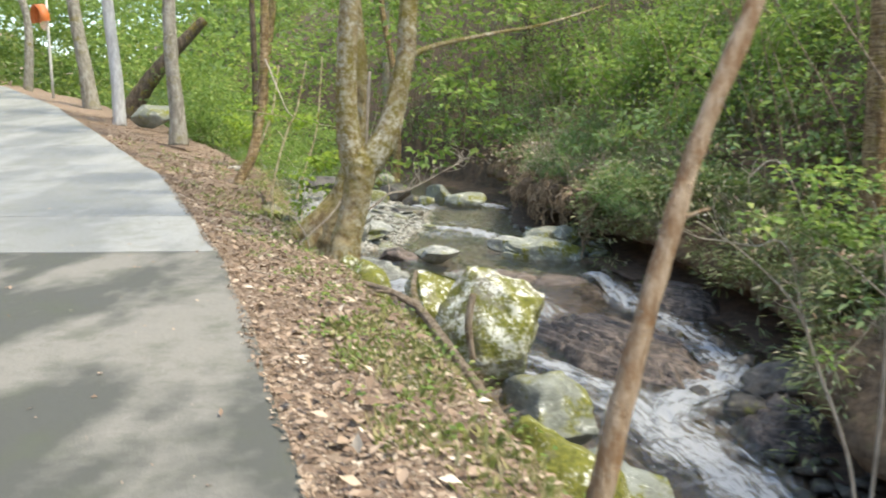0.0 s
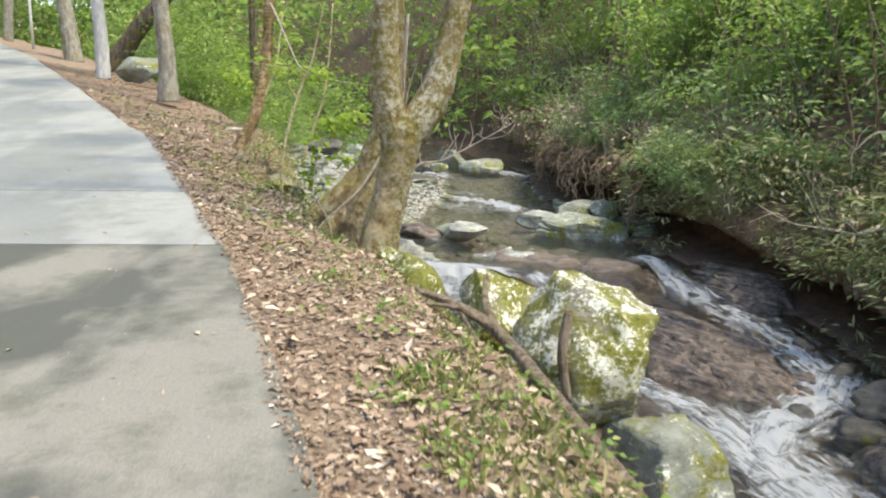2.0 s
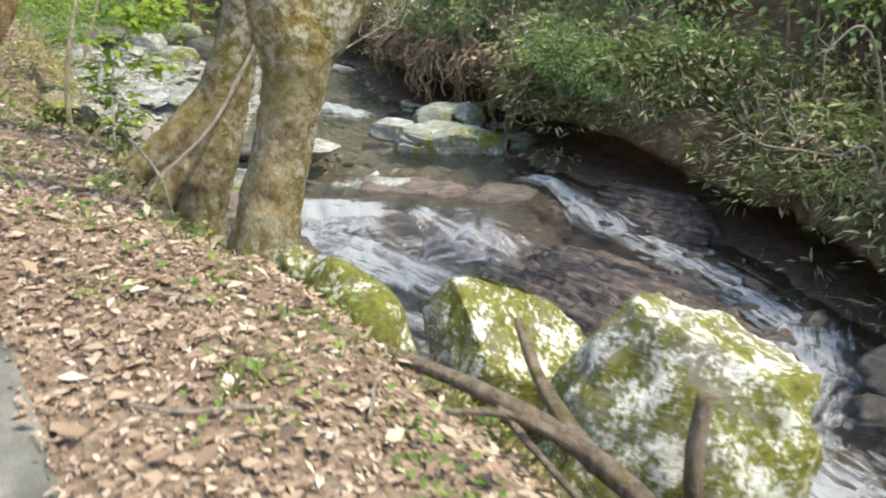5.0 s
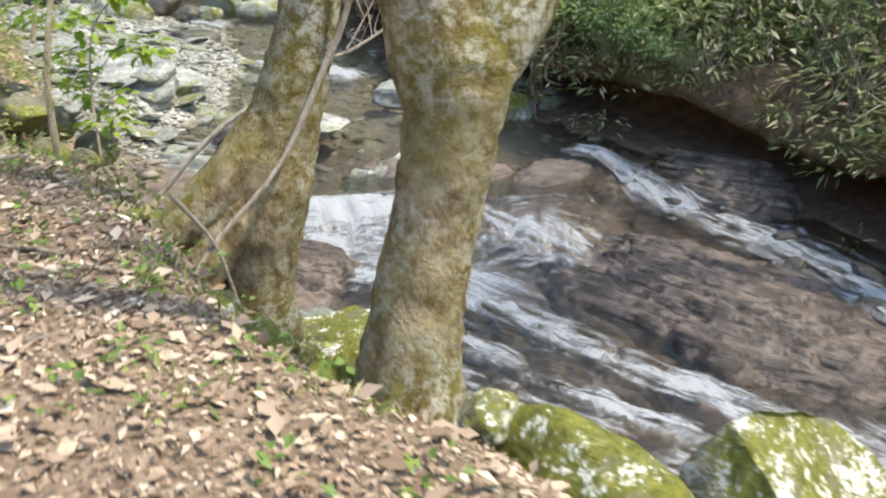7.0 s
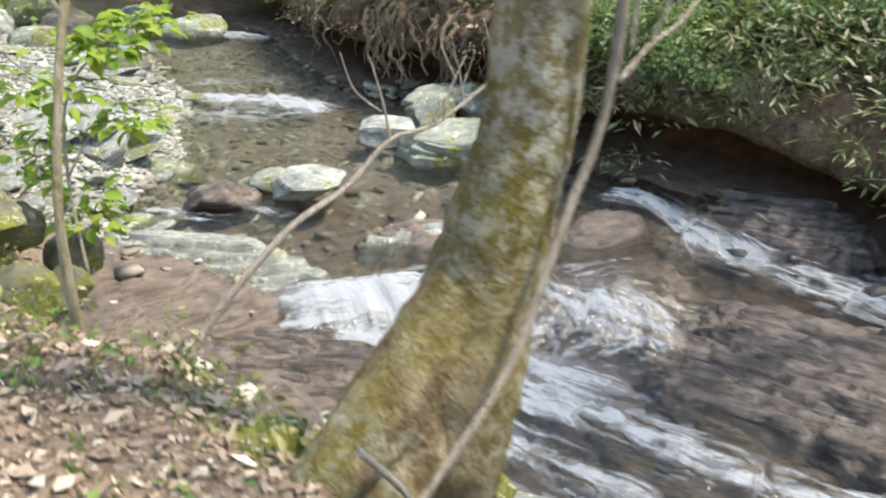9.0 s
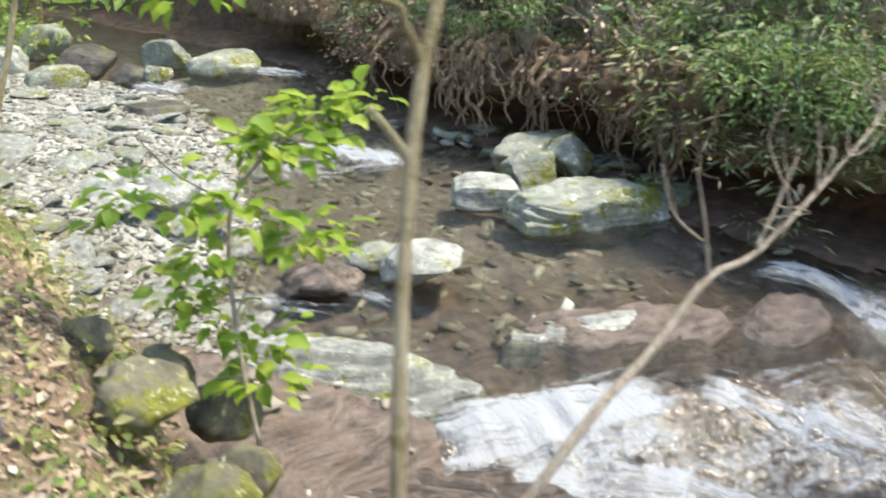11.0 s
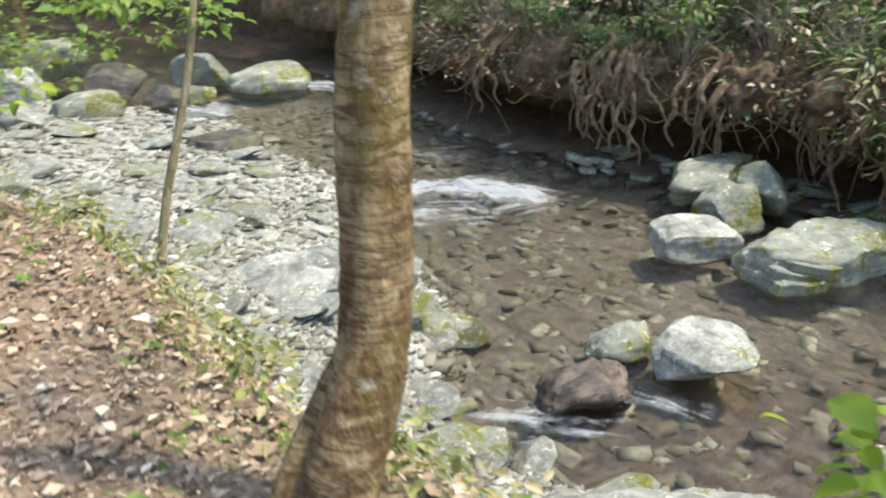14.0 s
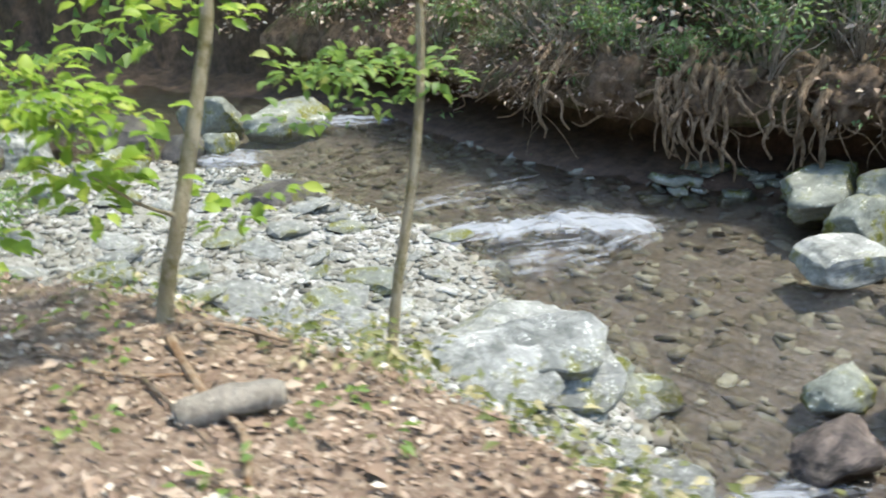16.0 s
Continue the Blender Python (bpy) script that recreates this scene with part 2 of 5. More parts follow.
LEAF_GRASS = leaf_mat("grass_blade", [(0.0, (0.1, 0.125, 0.035)), (0.5, (0.19, 0.2, 0.065)), (0.75, (0.34, 0.3, 0.14)), (1.0, (0.46, 0.4, 0.23))], 0.3)


def litter_mat():
    k = Mat("fallen_leaf")
    c = k.ramp(k.island(), [(0.0, (0.13, 0.085, 0.055)), (0.35, (0.235, 0.165, 0.11)), (0.75, (0.345, 0.265, 0.19)), (0.95, (0.45, 0.37, 0.27)), (1.0, (0.64, 0.58, 0.46))])
    return k.done(c, 0.7, 0.3)


LITTER = litter_mat()


def water_mat():
    k = Mat("clear_stream_water")
    w = k.world()
    flow = k.stretch(7, 2.2, 3, 12, w)
    h = k.maths("ADD", k.noise(1.0, 4, 0.6, flow, 0.1), k.maths("MULTIPLY", k.noise(3.2, 3, 0.6, flow, 0.1), 0.3))
    bump = k.node("ShaderNodeBump", Strength=0.65, Distance=0.11)
    k.link(h, bump.inputs["Height"])
    clear = k.node("ShaderNodeBsdfTransparent", Color=(0.8, 0.79, 0.74, 1))
    gloss = k.node("ShaderNodeBsdfGlossy", Color=(1, 1, 1, 1), Roughness=0.2)
    k.link(bump.outputs["Normal"], gloss.inputs["Normal"])
    fres = k.node("ShaderNodeFresnel", IOR=1.45)
    k.link(bump.outputs["Normal"], fres.inputs["Normal"])
    a = k.node("ShaderNodeMixShader")
    k.link(fres.outputs[0], a.inputs[0])
    k.link(clear.outputs[0], a.inputs[1])
    k.link(gloss.outputs[0], a.inputs[2])
    flowing = k.node("ShaderNodeCombineXYZ")
    k.link(k.maths("MULTIPLY", k.attr("across"), 9.0), flowing.inputs["X"])
    k.link(k.maths("MULTIPLY", k.attr("along"), 1.5), flowing.inputs["Y"])
    streak = k.noise(1.0, 5, 0.62, flowing.outputs["Vector"], 0.6)
    fine = k.noise(9, 6, 0.7, w, 0.6)
    f = k.maths("MULTIPLY", k.attr("foam"), 1.2)
    f = k.maths("ADD", f, k.maths("MULTIPLY", k.maths("SUBTRACT", streak, 0.5), 2.6))
    f = k.maths("ADD", f, k.maths("MULTIPLY", k.maths("SUBTRACT", fine, 0.5), 1.2))
    f = k.maths("MULTIPLY", k.ramp(f, [(0.38, 0.0), (0.66, 0.38), (1.0, 0.85)]), k.ramp(k.attr("foam"), [(0.02, 0.0), (0.14, 1.0)]))
    k.done((0.29, 0.31, 0.328), 0.75, 0.15)
    soft = k.node("ShaderNodeBump", Strength=0.5, Distance=0.06)
    k.link(h, soft.inputs["Height"])
    k.link(soft.outputs["Normal"], k.b.inputs["Normal"])
    mx = k.node("ShaderNodeMixShader")
    k.link(f, mx.inputs[0])
    k.link(a.outputs[0], mx.inputs[1])
    k.link(k.b.outputs[0], mx.inputs[2])
    k.link(mx.outputs[0], k.out.inputs["Surface"])
    return k.m


WATER = water_mat()


# ---- mesh helpers ----
def mesh_of(name, verts, faces, mat, smooth=True):
    me = bpy.data.meshes.new(name)
    me.from_pydata([tuple(v) for v in verts], [], [tuple(f) for f in faces])
    me.materials.append(mat)
    if smooth:
        me.polygons.foreach_set("use_smooth", [True] * len(me.polygons))
    return me


def add(name, me, parent=None, label=""):
    ob = new(name, me)
    if parent:
        ob.parent = parent
    if label:
        ob["label"] = label
    return ob


def part(name, bm, mat, parent=None, label="", smooth=True):
    me = bpy.data.meshes.new(name)
    bm.to_mesh(me)
    bm.free()
    me.materials.append(mat)
    if smooth:
        me.polygons.foreach_set("use_smooth", [True] * len(me.polygons))
    return add(name, me, parent, label)


def thing(name, label, category, m=None, group="", kind=""):
    e = new(name)
    if m is not None:
        e.matrix_basis = m
    return tagged(e, label, category, group, kind)


_table = np.random.default_rng(3).random((256, 256))


def vnoise(x, y, f=1.0, ox=0.0):
    """Smooth value noise in 0..1, for arrays."""
    x, y = np.asarray(x, float) * f + 71.3 + ox, np.asarray(y, float) * f + 37.7 + ox * 1.7
    i, j = np.floor(x).astype(int), np.floor(y).astype(int)
    u, v = x - i, y - j
    u, v = u * u * (3 - 2 * u), v * v * (3 - 2 * v)
    g = lambda a, b: _table[a % 256, b % 256]
    return (g(i, j) * (1 - u) + g(i + 1, j) * u) * (1 - v) + (g(i, j + 1) * (1 - u) + g(i + 1, j + 1) * u) * v


def fbm(x, y, f=1.0, n=4, ox=0.0):
    s, a, tot = 0.0, 1.0, 0.0
    for k in range(n):
        s = s + a * (vnoise(x, y, f * 2 ** k, ox + 11 * k) - 0.5)
        tot += a
        a *= 0.55
    return s / tot


def smooth(a, b, x):
    t = np.clip((x - a) / (b - a), 0, 1)
    return t * t * (3 - 2 * t)


def tube(points, radii, sides=8, wobble=0.0, seed=0, cap=True):
    """Vertices and faces of a bent, tapered, slightly uneven limb."""
    r = np.random.default_rng(seed)
    pts = [Vector(p) for p in points]
    vs, fs = [], []
    side = None
    for i, p in enumerate(pts):
        d = (pts[min(i + 1, len(pts) - 1)] - pts[max(i - 1, 0)]).normalized()
        if side is None:
            side = d.orthogonal().normalized()
        side = (side - d * side.dot(d)).normalized()
        up = d.cross(side)
        for k in range(sides):
            a = 2 * math.pi * k / sides
            rad = radii[i] * (1 + wobble * (r.random() - 0.5) * 2)
            vs.append(p + (side * math.cos(a) + up * math.sin(a)) * rad)
    for i in range(len(pts) - 1):
        for k in range(sides):
            a, b = i * sides + k, i * sides + (k + 1) % sides
            fs.append((a, b, b + sides, a + sides))
    if cap:
        fs.append(tuple(reversed(range(sides))))
        n = (len(pts) - 1) * sides
        fs.append(tuple(range(n, n + sides)))
    return vs, fs


def curve(points, n):
    """n points of a smooth line through the given ones."""
    P = np.array(points, float)
    m = len(P)
    out = []
    for s in np.linspace(0, m - 1.0001, n):
        i = int(s)
        u = s - i
        p0, p1, p2, p3 = P[max(i - 1, 0)], P[i], P[i + 1], P[min(i + 2, m - 1)]
        out.append(0.5 * (2 * p1 + (p2 - p0) * u + (2 * p0 - 5 * p1 + 4 * p2 - p3) * u * u + (3 * p1 - p0 - 3 * p2 + p3) * u ** 3))
    return np.array(out)


def join(pieces):
    vs, fs = [], []
    for v, f in pieces:
        o = len(vs)
        vs += list(v)
        fs += [tuple(i + o for i in q) for q in f]
    return vs, fs


def leaf_mesh(name, P, D, N, L, W, mat, fold=0.25):
    """Folded pointed leaves: base points P, directions D, normals N, lengths L, widths W."""
    n = len(P)
    D = D / np.linalg.norm(D, axis=1, keepdims=True)
    S = np.cross(D, N)
    S /= np.linalg.norm(S, axis=1, keepdims=True) + 1e-9
    U = np.cross(S, D)
    L, W = np.broadcast_to(L, n)[:, None], np.broadcast_to(W, n)[:, None]
    mid = P + D * L * 0.45 + U * W * fold
    V = np.stack([P, mid + S * W * 0.5, P + D * L - U * W * fold * 0.6, mid - S * W * 0.5], 1).reshape(-1, 3)
    base = np.arange(n) * 4
    T = np.stack([base, base + 1, base + 2, base, base + 2, base + 3], 1).reshape(-1)
    me = bpy.data.meshes.new(name)
    me.vertices.add(n * 4)
    me.vertices.foreach_set("co", V.astype(np.float32).ravel())
    me.loops.add(n * 6)
    me.loops.foreach_set("vertex_index", T.astype(np.int32))
    me.polygons.add(n * 2)
    me.polygons.foreach_set("loop_start", np.arange(n * 2, dtype=np.int32) * 3)
    me.update(calc_edges=True)
    me.materials.append(mat)
    return me


def broad_leaf_mesh(name, P, D, N, L, W, mat):
    """Leaves with a midrib, a rounded body and a drawn-out tip, for plants beside the path."""
    n = len(P)
    D = D / np.linalg.norm(D, axis=1, keepdims=True)
    S = np.cross(D, N)
    S /= np.linalg.norm(S, axis=1, keepdims=True) + 1e-9
    U = np.cross(S, D)
    L, W = np.broadcast_to(L, n)[:, None], np.broadcast_to(W, n)[:, None]
    rows = []
    for a, w, up in ((0, 0, 0), (.22, .38, .06), (.5, .5, .08), (.78, .28, .0), (1.0, 0, -.2)):
        c = P + D * L * a + U * W * up
        rows += [c] if w == 0 else [c, c + S * W * w + U * W * .16, c - S * W * w + U * W * .16]
    V = np.stack(rows, 1).reshape(-1, 3)
    quads = [(0, 1, 2), (0, 3, 1), (1, 4, 5), (1, 5, 2), (1, 3, 6), (1, 6, 4), (4, 7, 8), (4, 8, 5), (4, 6, 9), (4, 9, 7), (7, 10, 8), (7, 9, 10)]
    T = (np.arange(n)[:, None, None] * 11 + np.array(quads)[None]).reshape(-1)
    me = bpy.data.meshes.new(name)
    me.vertices.add(n * 11)
    me.vertices.foreach_set("co", V.astype(np.float32).ravel())
    me.loops.add(len(T))
    me.loops.foreach_set("vertex_index", T.astype(np.int32))
    me.polygons.add(len(T) // 3)
    me.polygons.foreach_set("loop_start", np.arange(len(T) // 3, dtype=np.int32) * 3)
    me.polygons.foreach_set("use_smooth", np.ones(len(T) // 3, bool))
    me.update(calc_edges=True)
    me.materials.append(mat)
    return me


def stone_bm(seed, size, cuts=7, sub=3, rough=0.12, flat=0.0, faces=()):
    """A broken stone: a lumpy ball cut by planes, then roughened. size: half lengths."""
    r = random.Random(seed)
    bm = bmesh.new()
    bmesh.ops.create_icosphere(bm, subdivisions=sub, radius=1.0)
    planes = []
    for _ in range(cuts):
        d = Vector((r.gauss(0, 1), r.gauss(0, 1), r.gauss(0, 0.8))).normalized()
        planes.append((d, r.uniform(0.5, 0.85)))
    for d, h in faces:
        planes.append((Vector(d).normalized(), h))
    if flat:
        planes.append((Vector((r.gauss(0, 0.12), r.gauss(0, 0.12), 1)).normalized(), 1 - flat))
    off = Vector((r.uniform(0, 50), r.uniform(0, 50), r.uniform(0, 50)))
    for v in bm.verts:
        p = v.co.copy()
        for d, h in planes:
            e = p.dot(d) - h
            if e > 0:
                p -= d * e
        p *= 1 + rough * (1.6 if cuts < 6 else .5) * noise.noise(p * 1.6 + off) + rough * noise.noise(p * 4.5 + off) + rough * 0.5 * noise.noise(p * 11 + off)
        v.co = Vector((p.x * size[0], p.y * size[1], p.z * size[2]))
    return bm


# ---- the shape of the ground ----
ROAD_Z = ([-60, 0, 5, 9, 13, 17, 22, 28, 45, 80, 200], [-1, 0, .03, .22, .5, .8, 1.4, 1.95, 3.7, 6., 14.])
ROAD_X = ([-60, -5, 0, 3.28, 4.41, 6.34, 9.1, 15.45, 21.6, 31.4, 48, 80, 200], [14, 1.9, .45, -.54, -.89, -1.48, -2.44, -5.06, -8.6, -14, -24.6, -44, -110])
CREST_X = ([-60, 0, 4, 6, 8, 9, 9.9, 10.3, 11, 11.4, 12.2, 13.1, 14, 14.6, 15.4, 16, 17, 18, 19, 20, 21, 22, 28, 35, 48, 200], [16, 1.0, .35, -.1, -.75, -1.0, -1.3, -1.6, -1.98, -2.1, -2.15, -2.4, -3.1, -3.42, -3.42, -3.42, -3.58, -3.9, -3.97, -4.15, -4.6, -5.3, -8.5, -12, -21, -106])
CREST_Z = ([-60, 0, 4, 6, 8, 9, 10.3, 11, 12.2, 13.1, 14, 14.6, 15.4, 16, 17, 18, 20, 22, 28, 35, 48, 200], [-1, -.05, -.05, -.08, -.05, 0, -.02, .0, .0, .02, .08, .1, .2, .3, .33, .36, .42, .7, 1.3, 2., 3.4, 14])
FOOT_X = ([-60, 0, 4, 6, 8, 9, 10.3, 11, 12.2, 13.1, 14, 14.6, 16, 17.5, 18.5, 20, 22, 28, 35, 48, 200], [18, 2.2, 1.6, 1.0, .3, .05, -.6, -1.2, -1.5, -1.85, -2.45, -2.75, -2.85, -3.05, -3.25, -3.5, -4.0, -6, -9, -17, -100])
FOOT_Z = ([-60, 0, 4, 6, 8, 9, 10.3, 11, 12.2, 14, 16, 17.5, 18.5, 20, 22, 28, 35, 48, 200], [-3, -1.6, -1.6, -1.4, -1.0, -.9, -.75, -1.0, -1.15, -1.2, -1.0, -.75, -.6, -.3, -.3, -.2, .2, 1.5, 8])
LEFT_X = ([-60, 0, 5, 8.8, 11, 12.4, 13.5, 14.7, 16, 16.9, 18.2, 19.3, 20.2, 20.6, 22, 23.5, 25.4, 27.6, 28.6, 30, 35, 45, 200], [22, 3.0, 2.4, 1.4, .5, -.5, -1.0, -1.35, -1.5, -1.3, -1.9, -2.3, -1.6, -1.2, -1.0, -.5, -.6, -.5, -1.5, -2.8, -4, -9, -90])
RIGHT_X = ([-60, 0, 8, 9.8, 11, 12.4, 15.2, 16.5, 17.3, 18.6, 20.5, 22, 23, 25, 28, 32, 36, 45, 200], [26, 4.6, 3.9, 4.1, 4.9, 5.3, 4.8, 3.9, 3.5, 3.1, 3.3, 3.0, 2.2, 2.0, 2.3, 1.0, -.6, -5, -85])
FALL_Y = ([-3, -1.5, 0, 1, 1.8, 2.6, 3.2, 4, 6], [16.7, 16.6, 16.3, 16.0, 15.5, 16.0, 16.8, 16.5, 16.3])
LOW_Z = ([-60, 0, 5, 8, 11, 14, 15.5, 17], [-8, -3.1, -2.75, -2.55, -2.27, -2.0, -1.87, -1.8])
HIGH_Z = ([14, 16.2, 20, 22.2, 22.9, 28, 28.6, 35, 50, 200], [-1.5, -1.47, -1.36, -1.33, -1.22, -1.12, -.98, -.75, -.1, 7])


def at(table, y):
    return np.interp(y, *table)


def water_z(x, y):
    s = smooth(-1.0, 0.25, y - at(FALL_Y, x))
    return at(LOW_Z, y) * (1 - s) + at(HIGH_Z, y) * s


def terraces(z, step, x, y):
    q = (z + 0.16 * x - 0.1 * y + 0.05 * fbm(x, y, 1.2, 3, 5)) / step
    f = q - np.floor(q)
    return (np.floor(q) + smooth(0.55, 0.95, f) - q) * step


def slab_rise(x, y):
    """Bedrock standing out of the stream."""
    def bump(cx, cy, ax, ay, turn, h):
        c, s = math.cos(radians(turn)), math.sin(radians(turn))
        u, v = ((x - cx) * c + (y - cy) * s) / ax, (-(x - cx) * s + (y - cy) * c) / ay
        return h * smooth(1.0, 0.45, np.sqrt(u * u + v * v) + 0.5 * fbm(x, y, 1.6, 3, 2))
    return np.maximum.reduce([bump(2.75, 13.7, 1.15, 1.9, 12, .38), bump(1.1, 17.0, 1.5, .55, -25, .3), bump(2.3, 16.4, .8, .5, 10, .32),
                              bump(-1.6, 16.6, 1.1, .5, -25, .14), bump(-1.3, 15.0, .8, .9, 10, .3), bump(4.9, 11.0, .9, .9, 0, .45)])


def ground(x, y, detail=True):
    x, y = np.broadcast_arrays(np.asarray(x, float), np.asarray(y, float))
    e, zr, zw = at(ROAD_X, y), at(ROAD_Z, y), water_z(x, y)
    wl, wr, lip = at(LEFT_X, y), at(RIGHT_X, y), .95 + .05 * smooth(17.5, 21, y)
    xs = [e - 64, e - 12, e - 4.6, e - 3.7, e, at(CREST_X, y), at(FOOT_X, y), wl, wl + .45, wr - .4, wr, wr + 1.5, wr + 1.75, wr + 2.3, wr + 10, wr + 70]
    zs = [zr + 30, zr + 4, zr + .2, zr - .04, zr - .04, at(CREST_Z, y), at(FOOT_Z, y), zw + .03, zw - .2, zw - .2, zw + .03, zw + .1, zw + 1.3 * lip, zw + 1.95 * lip, zw + 8, zw + 48]
    xs = np.maximum.accumulate(np.array(xs) + np.arange(len(xs)).reshape(-1, *([1] * x.ndim)) * 1e-4, axis=0)
    z = np.array(zs[0], float) * np.ones_like(x)
    for k in range(len(xs) - 1):
        u = (x - xs[k]) / (xs[k + 1] - xs[k])
        z = np.where(u >= 0, zs[k] + (zs[k + 1] - zs[k]) * np.clip(u, 0, 1), z)
    if not detail:
        return z
    creek = smooth(-.15, .35, x - at(FOOT_X, y)) * smooth(.35, .0, x - wr)
    inroad = smooth(-4.4, -4, x - e) * smooth(.15, -.1, x - e)
    z = z + (1 - inroad) * (1 - .6 * creek) * (.16 * fbm(x, y, .8, 4) + .05 * fbm(x, y, 5, 3, 9))
    far = smooth(6, 30, x - wr) + smooth(8, 30, e - x)
    z = z + far * 3 * fbm(x, y, .08, 3, 4)
    rock = creek * smooth(19.5, 18, y - .4 * x)
    z = z + rock * slab_rise(x, y)
    z = z + rock * (terraces(z, .11, x, y) + .05 * fbm(x, y, 4, 3, 8))
    z = z + creek * (1 - rock) * .1 * fbm(x, y, 3, 3, 6)
    return z


def bank_top(x, y):
    """Height of the soil on top of the undercut far bank, or of the ground elsewhere."""
    z, wr = ground(x, y, False), at(RIGHT_X, y)
    lip = .95 + .05 * smooth(17.5, 21, y)
    over = water_z(wr, y) + lip * np.interp(x - wr, [.12, .28, .75, 1.6, 2.4], [.82, 1.1, 1.4, 1.75, 2.0])
    return np.where((x > wr + .1) & (x < wr + 2.4), np.maximum(z, over), z)


def gz(x, y):
    return float(ground(np.array([x]), np.array([y]))[0])


def axis(spans):
    out = []
    for a, b, d in spans:
        out += list(np.arange(a, b - 1e-6, d))
    return np.array(out + [spans[-1][1]])


def grid_mesh(name, gx, gy, z, mat):
    nx, ny = len(gx), len(gy)
    X, Y = np.meshgrid(gx, gy)
    V = np.stack([X, Y, z], -1).reshape(-1, 3)
    i = (np.arange(ny - 1)[:, None] * nx + np.arange(nx - 1)[None]).ravel()
    F = np.stack([i, i + 1, i + nx + 1, i + nx], 1)
    me = bpy.data.meshes.new(name)
    me.vertices.add(len(V))
    me.vertices.foreach_set("co", V.astype(np.float32).ravel())
    me.loops.add(len(F) * 4)
    me.loops.foreach_set("vertex_index", F.astype(np.int32).ravel())
    me.polygons.add(len(F))
    me.polygons.foreach_set("loop_start", np.arange(len(F), dtype=np.int32) * 4)
    me.polygons.foreach_set("use_smooth", np.ones(len(F), bool))
    me.update(calc_edges=True)
    me.materials.append(mat)
    return me


def put(me, name, values):
    a = me.attributes.new(name, "FLOAT", "POINT")
    a.data.foreach_set("value", np.asarray(values, np.float32).ravel())


gx = axis([(-260, -60, 20), (-60, -20, 4), (-20, -9, .8), (-9, -3.6, .14), (-3.6, 5.6, .075), (5.6, 10, .2), (10, 24, 1), (24, 60, 4), (60, 260, 20)])
gy = axis([(-120, -20, 12), (-20, -2, 1), (-2, 4, .15), (4, 24, .085), (24, 33, .16), (33, 60, 1), (60, 120, 6), (120, 320, 20)])
X, Y = np.meshgrid(gx, gy)
me = grid_mesh("ground", gx, gy, ground(X, Y), SOIL)
wl, wr, foot, crest = at(LEFT_X, Y), at(RIGHT_X, Y), at(FOOT_X, Y), at(CREST_X, Y)
wob = .5 * fbm(X, Y, 1.5, 3, 3)
creek = smooth(-.2, .3, X - foot + wob) * smooth(.0, -.3, X - wr + .3 * wob)
bar = smooth(18.0, 19.2, Y + .3 * X + wob)
dry = bar * smooth(.25, -.15, X - wl + .3 * wob)
put(me, "rocky", creek * (1 - dry * .85) * (1 - .35 * bar))
put(me, "gravelly", creek * np.maximum(dry, .8 * bar))
put(me, "green", smooth(-.5, .1, X - crest) * (1 - creek) + smooth(1, 3, X - wr) * .8)
put(me, "bare", smooth(-.3, .0, X - wr + .3 * wob) * smooth(30, 3, X - wr + wob))
tagged(add("ground", me), "forest floor of brown leaf litter, bedrock and gravel", "ground", kind="structure")

# ---- the road: cast concrete panels ----
road = thing("road", "narrow concrete forest road with cross joints", "road", kind="structure")


def road_panel(y0, y1, mat, label):
    ys = np.arange(y0 + .014, y1 - .014, .25).tolist() + [y1 - .014]
    vs, fs = [], []
    for y in ys:
        d = np.array([at(ROAD_X, y + .2) - at(ROAD_X, y - .2), .4])
        d /= np.linalg.norm(d)
        left = np.array([-d[1], d[0] * .15])
        for u in (0, .06, 1.2, 2.4, 3.6):
            p = np.array([float(at(ROAD_X, y)), y]) + left * u
            jag = (.07 * float(fbm(y, 0, 2.5, 3, 1)) if u == 0 else 0)
            z = float(at(ROAD_Z, y))
            for h in (0, -.12):
                vs.append((p[0] + jag, p[1], z + h - (.012 if u == 0 and h == 0 else 0)))
    n = 10
    for i in range(len(ys) - 1):
        for k in range(4):
            a = i * n + k * 2
            fs.append((a + 2, a, a + n, a + n + 2))
        a = i * n
        fs.append((a, a + 1, a + n + 1, a + n))
        a = i * n + 8
        fs.append((a + 1, a, a + n, a + n + 1))
    for i in (0, len(ys) - 1):
        for k in range(4):
            a = i * n + k * 2
            fs.append((a, a + 2, a + 3, a + 1) if i == 0 else (a + 2, a, a + 1, a + 3))
    add("concrete_panel", mesh_of("concrete_panel", vs, fs, mat, False), road, label)


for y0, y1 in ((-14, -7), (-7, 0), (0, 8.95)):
    road_panel(y0, y1, CONCRETE_OLD_DAPPLED, "older stained grey concrete panel with painted dapples of shade")
for y0, y1 in ((8.95, 11.2), (11.2, 19.7), (19.7, 28), (28, 36), (36, 44), (44, 52), (52, 60)):
    road_panel(y0, y1, CONCRETE_NEW, "pale grey concrete panel")

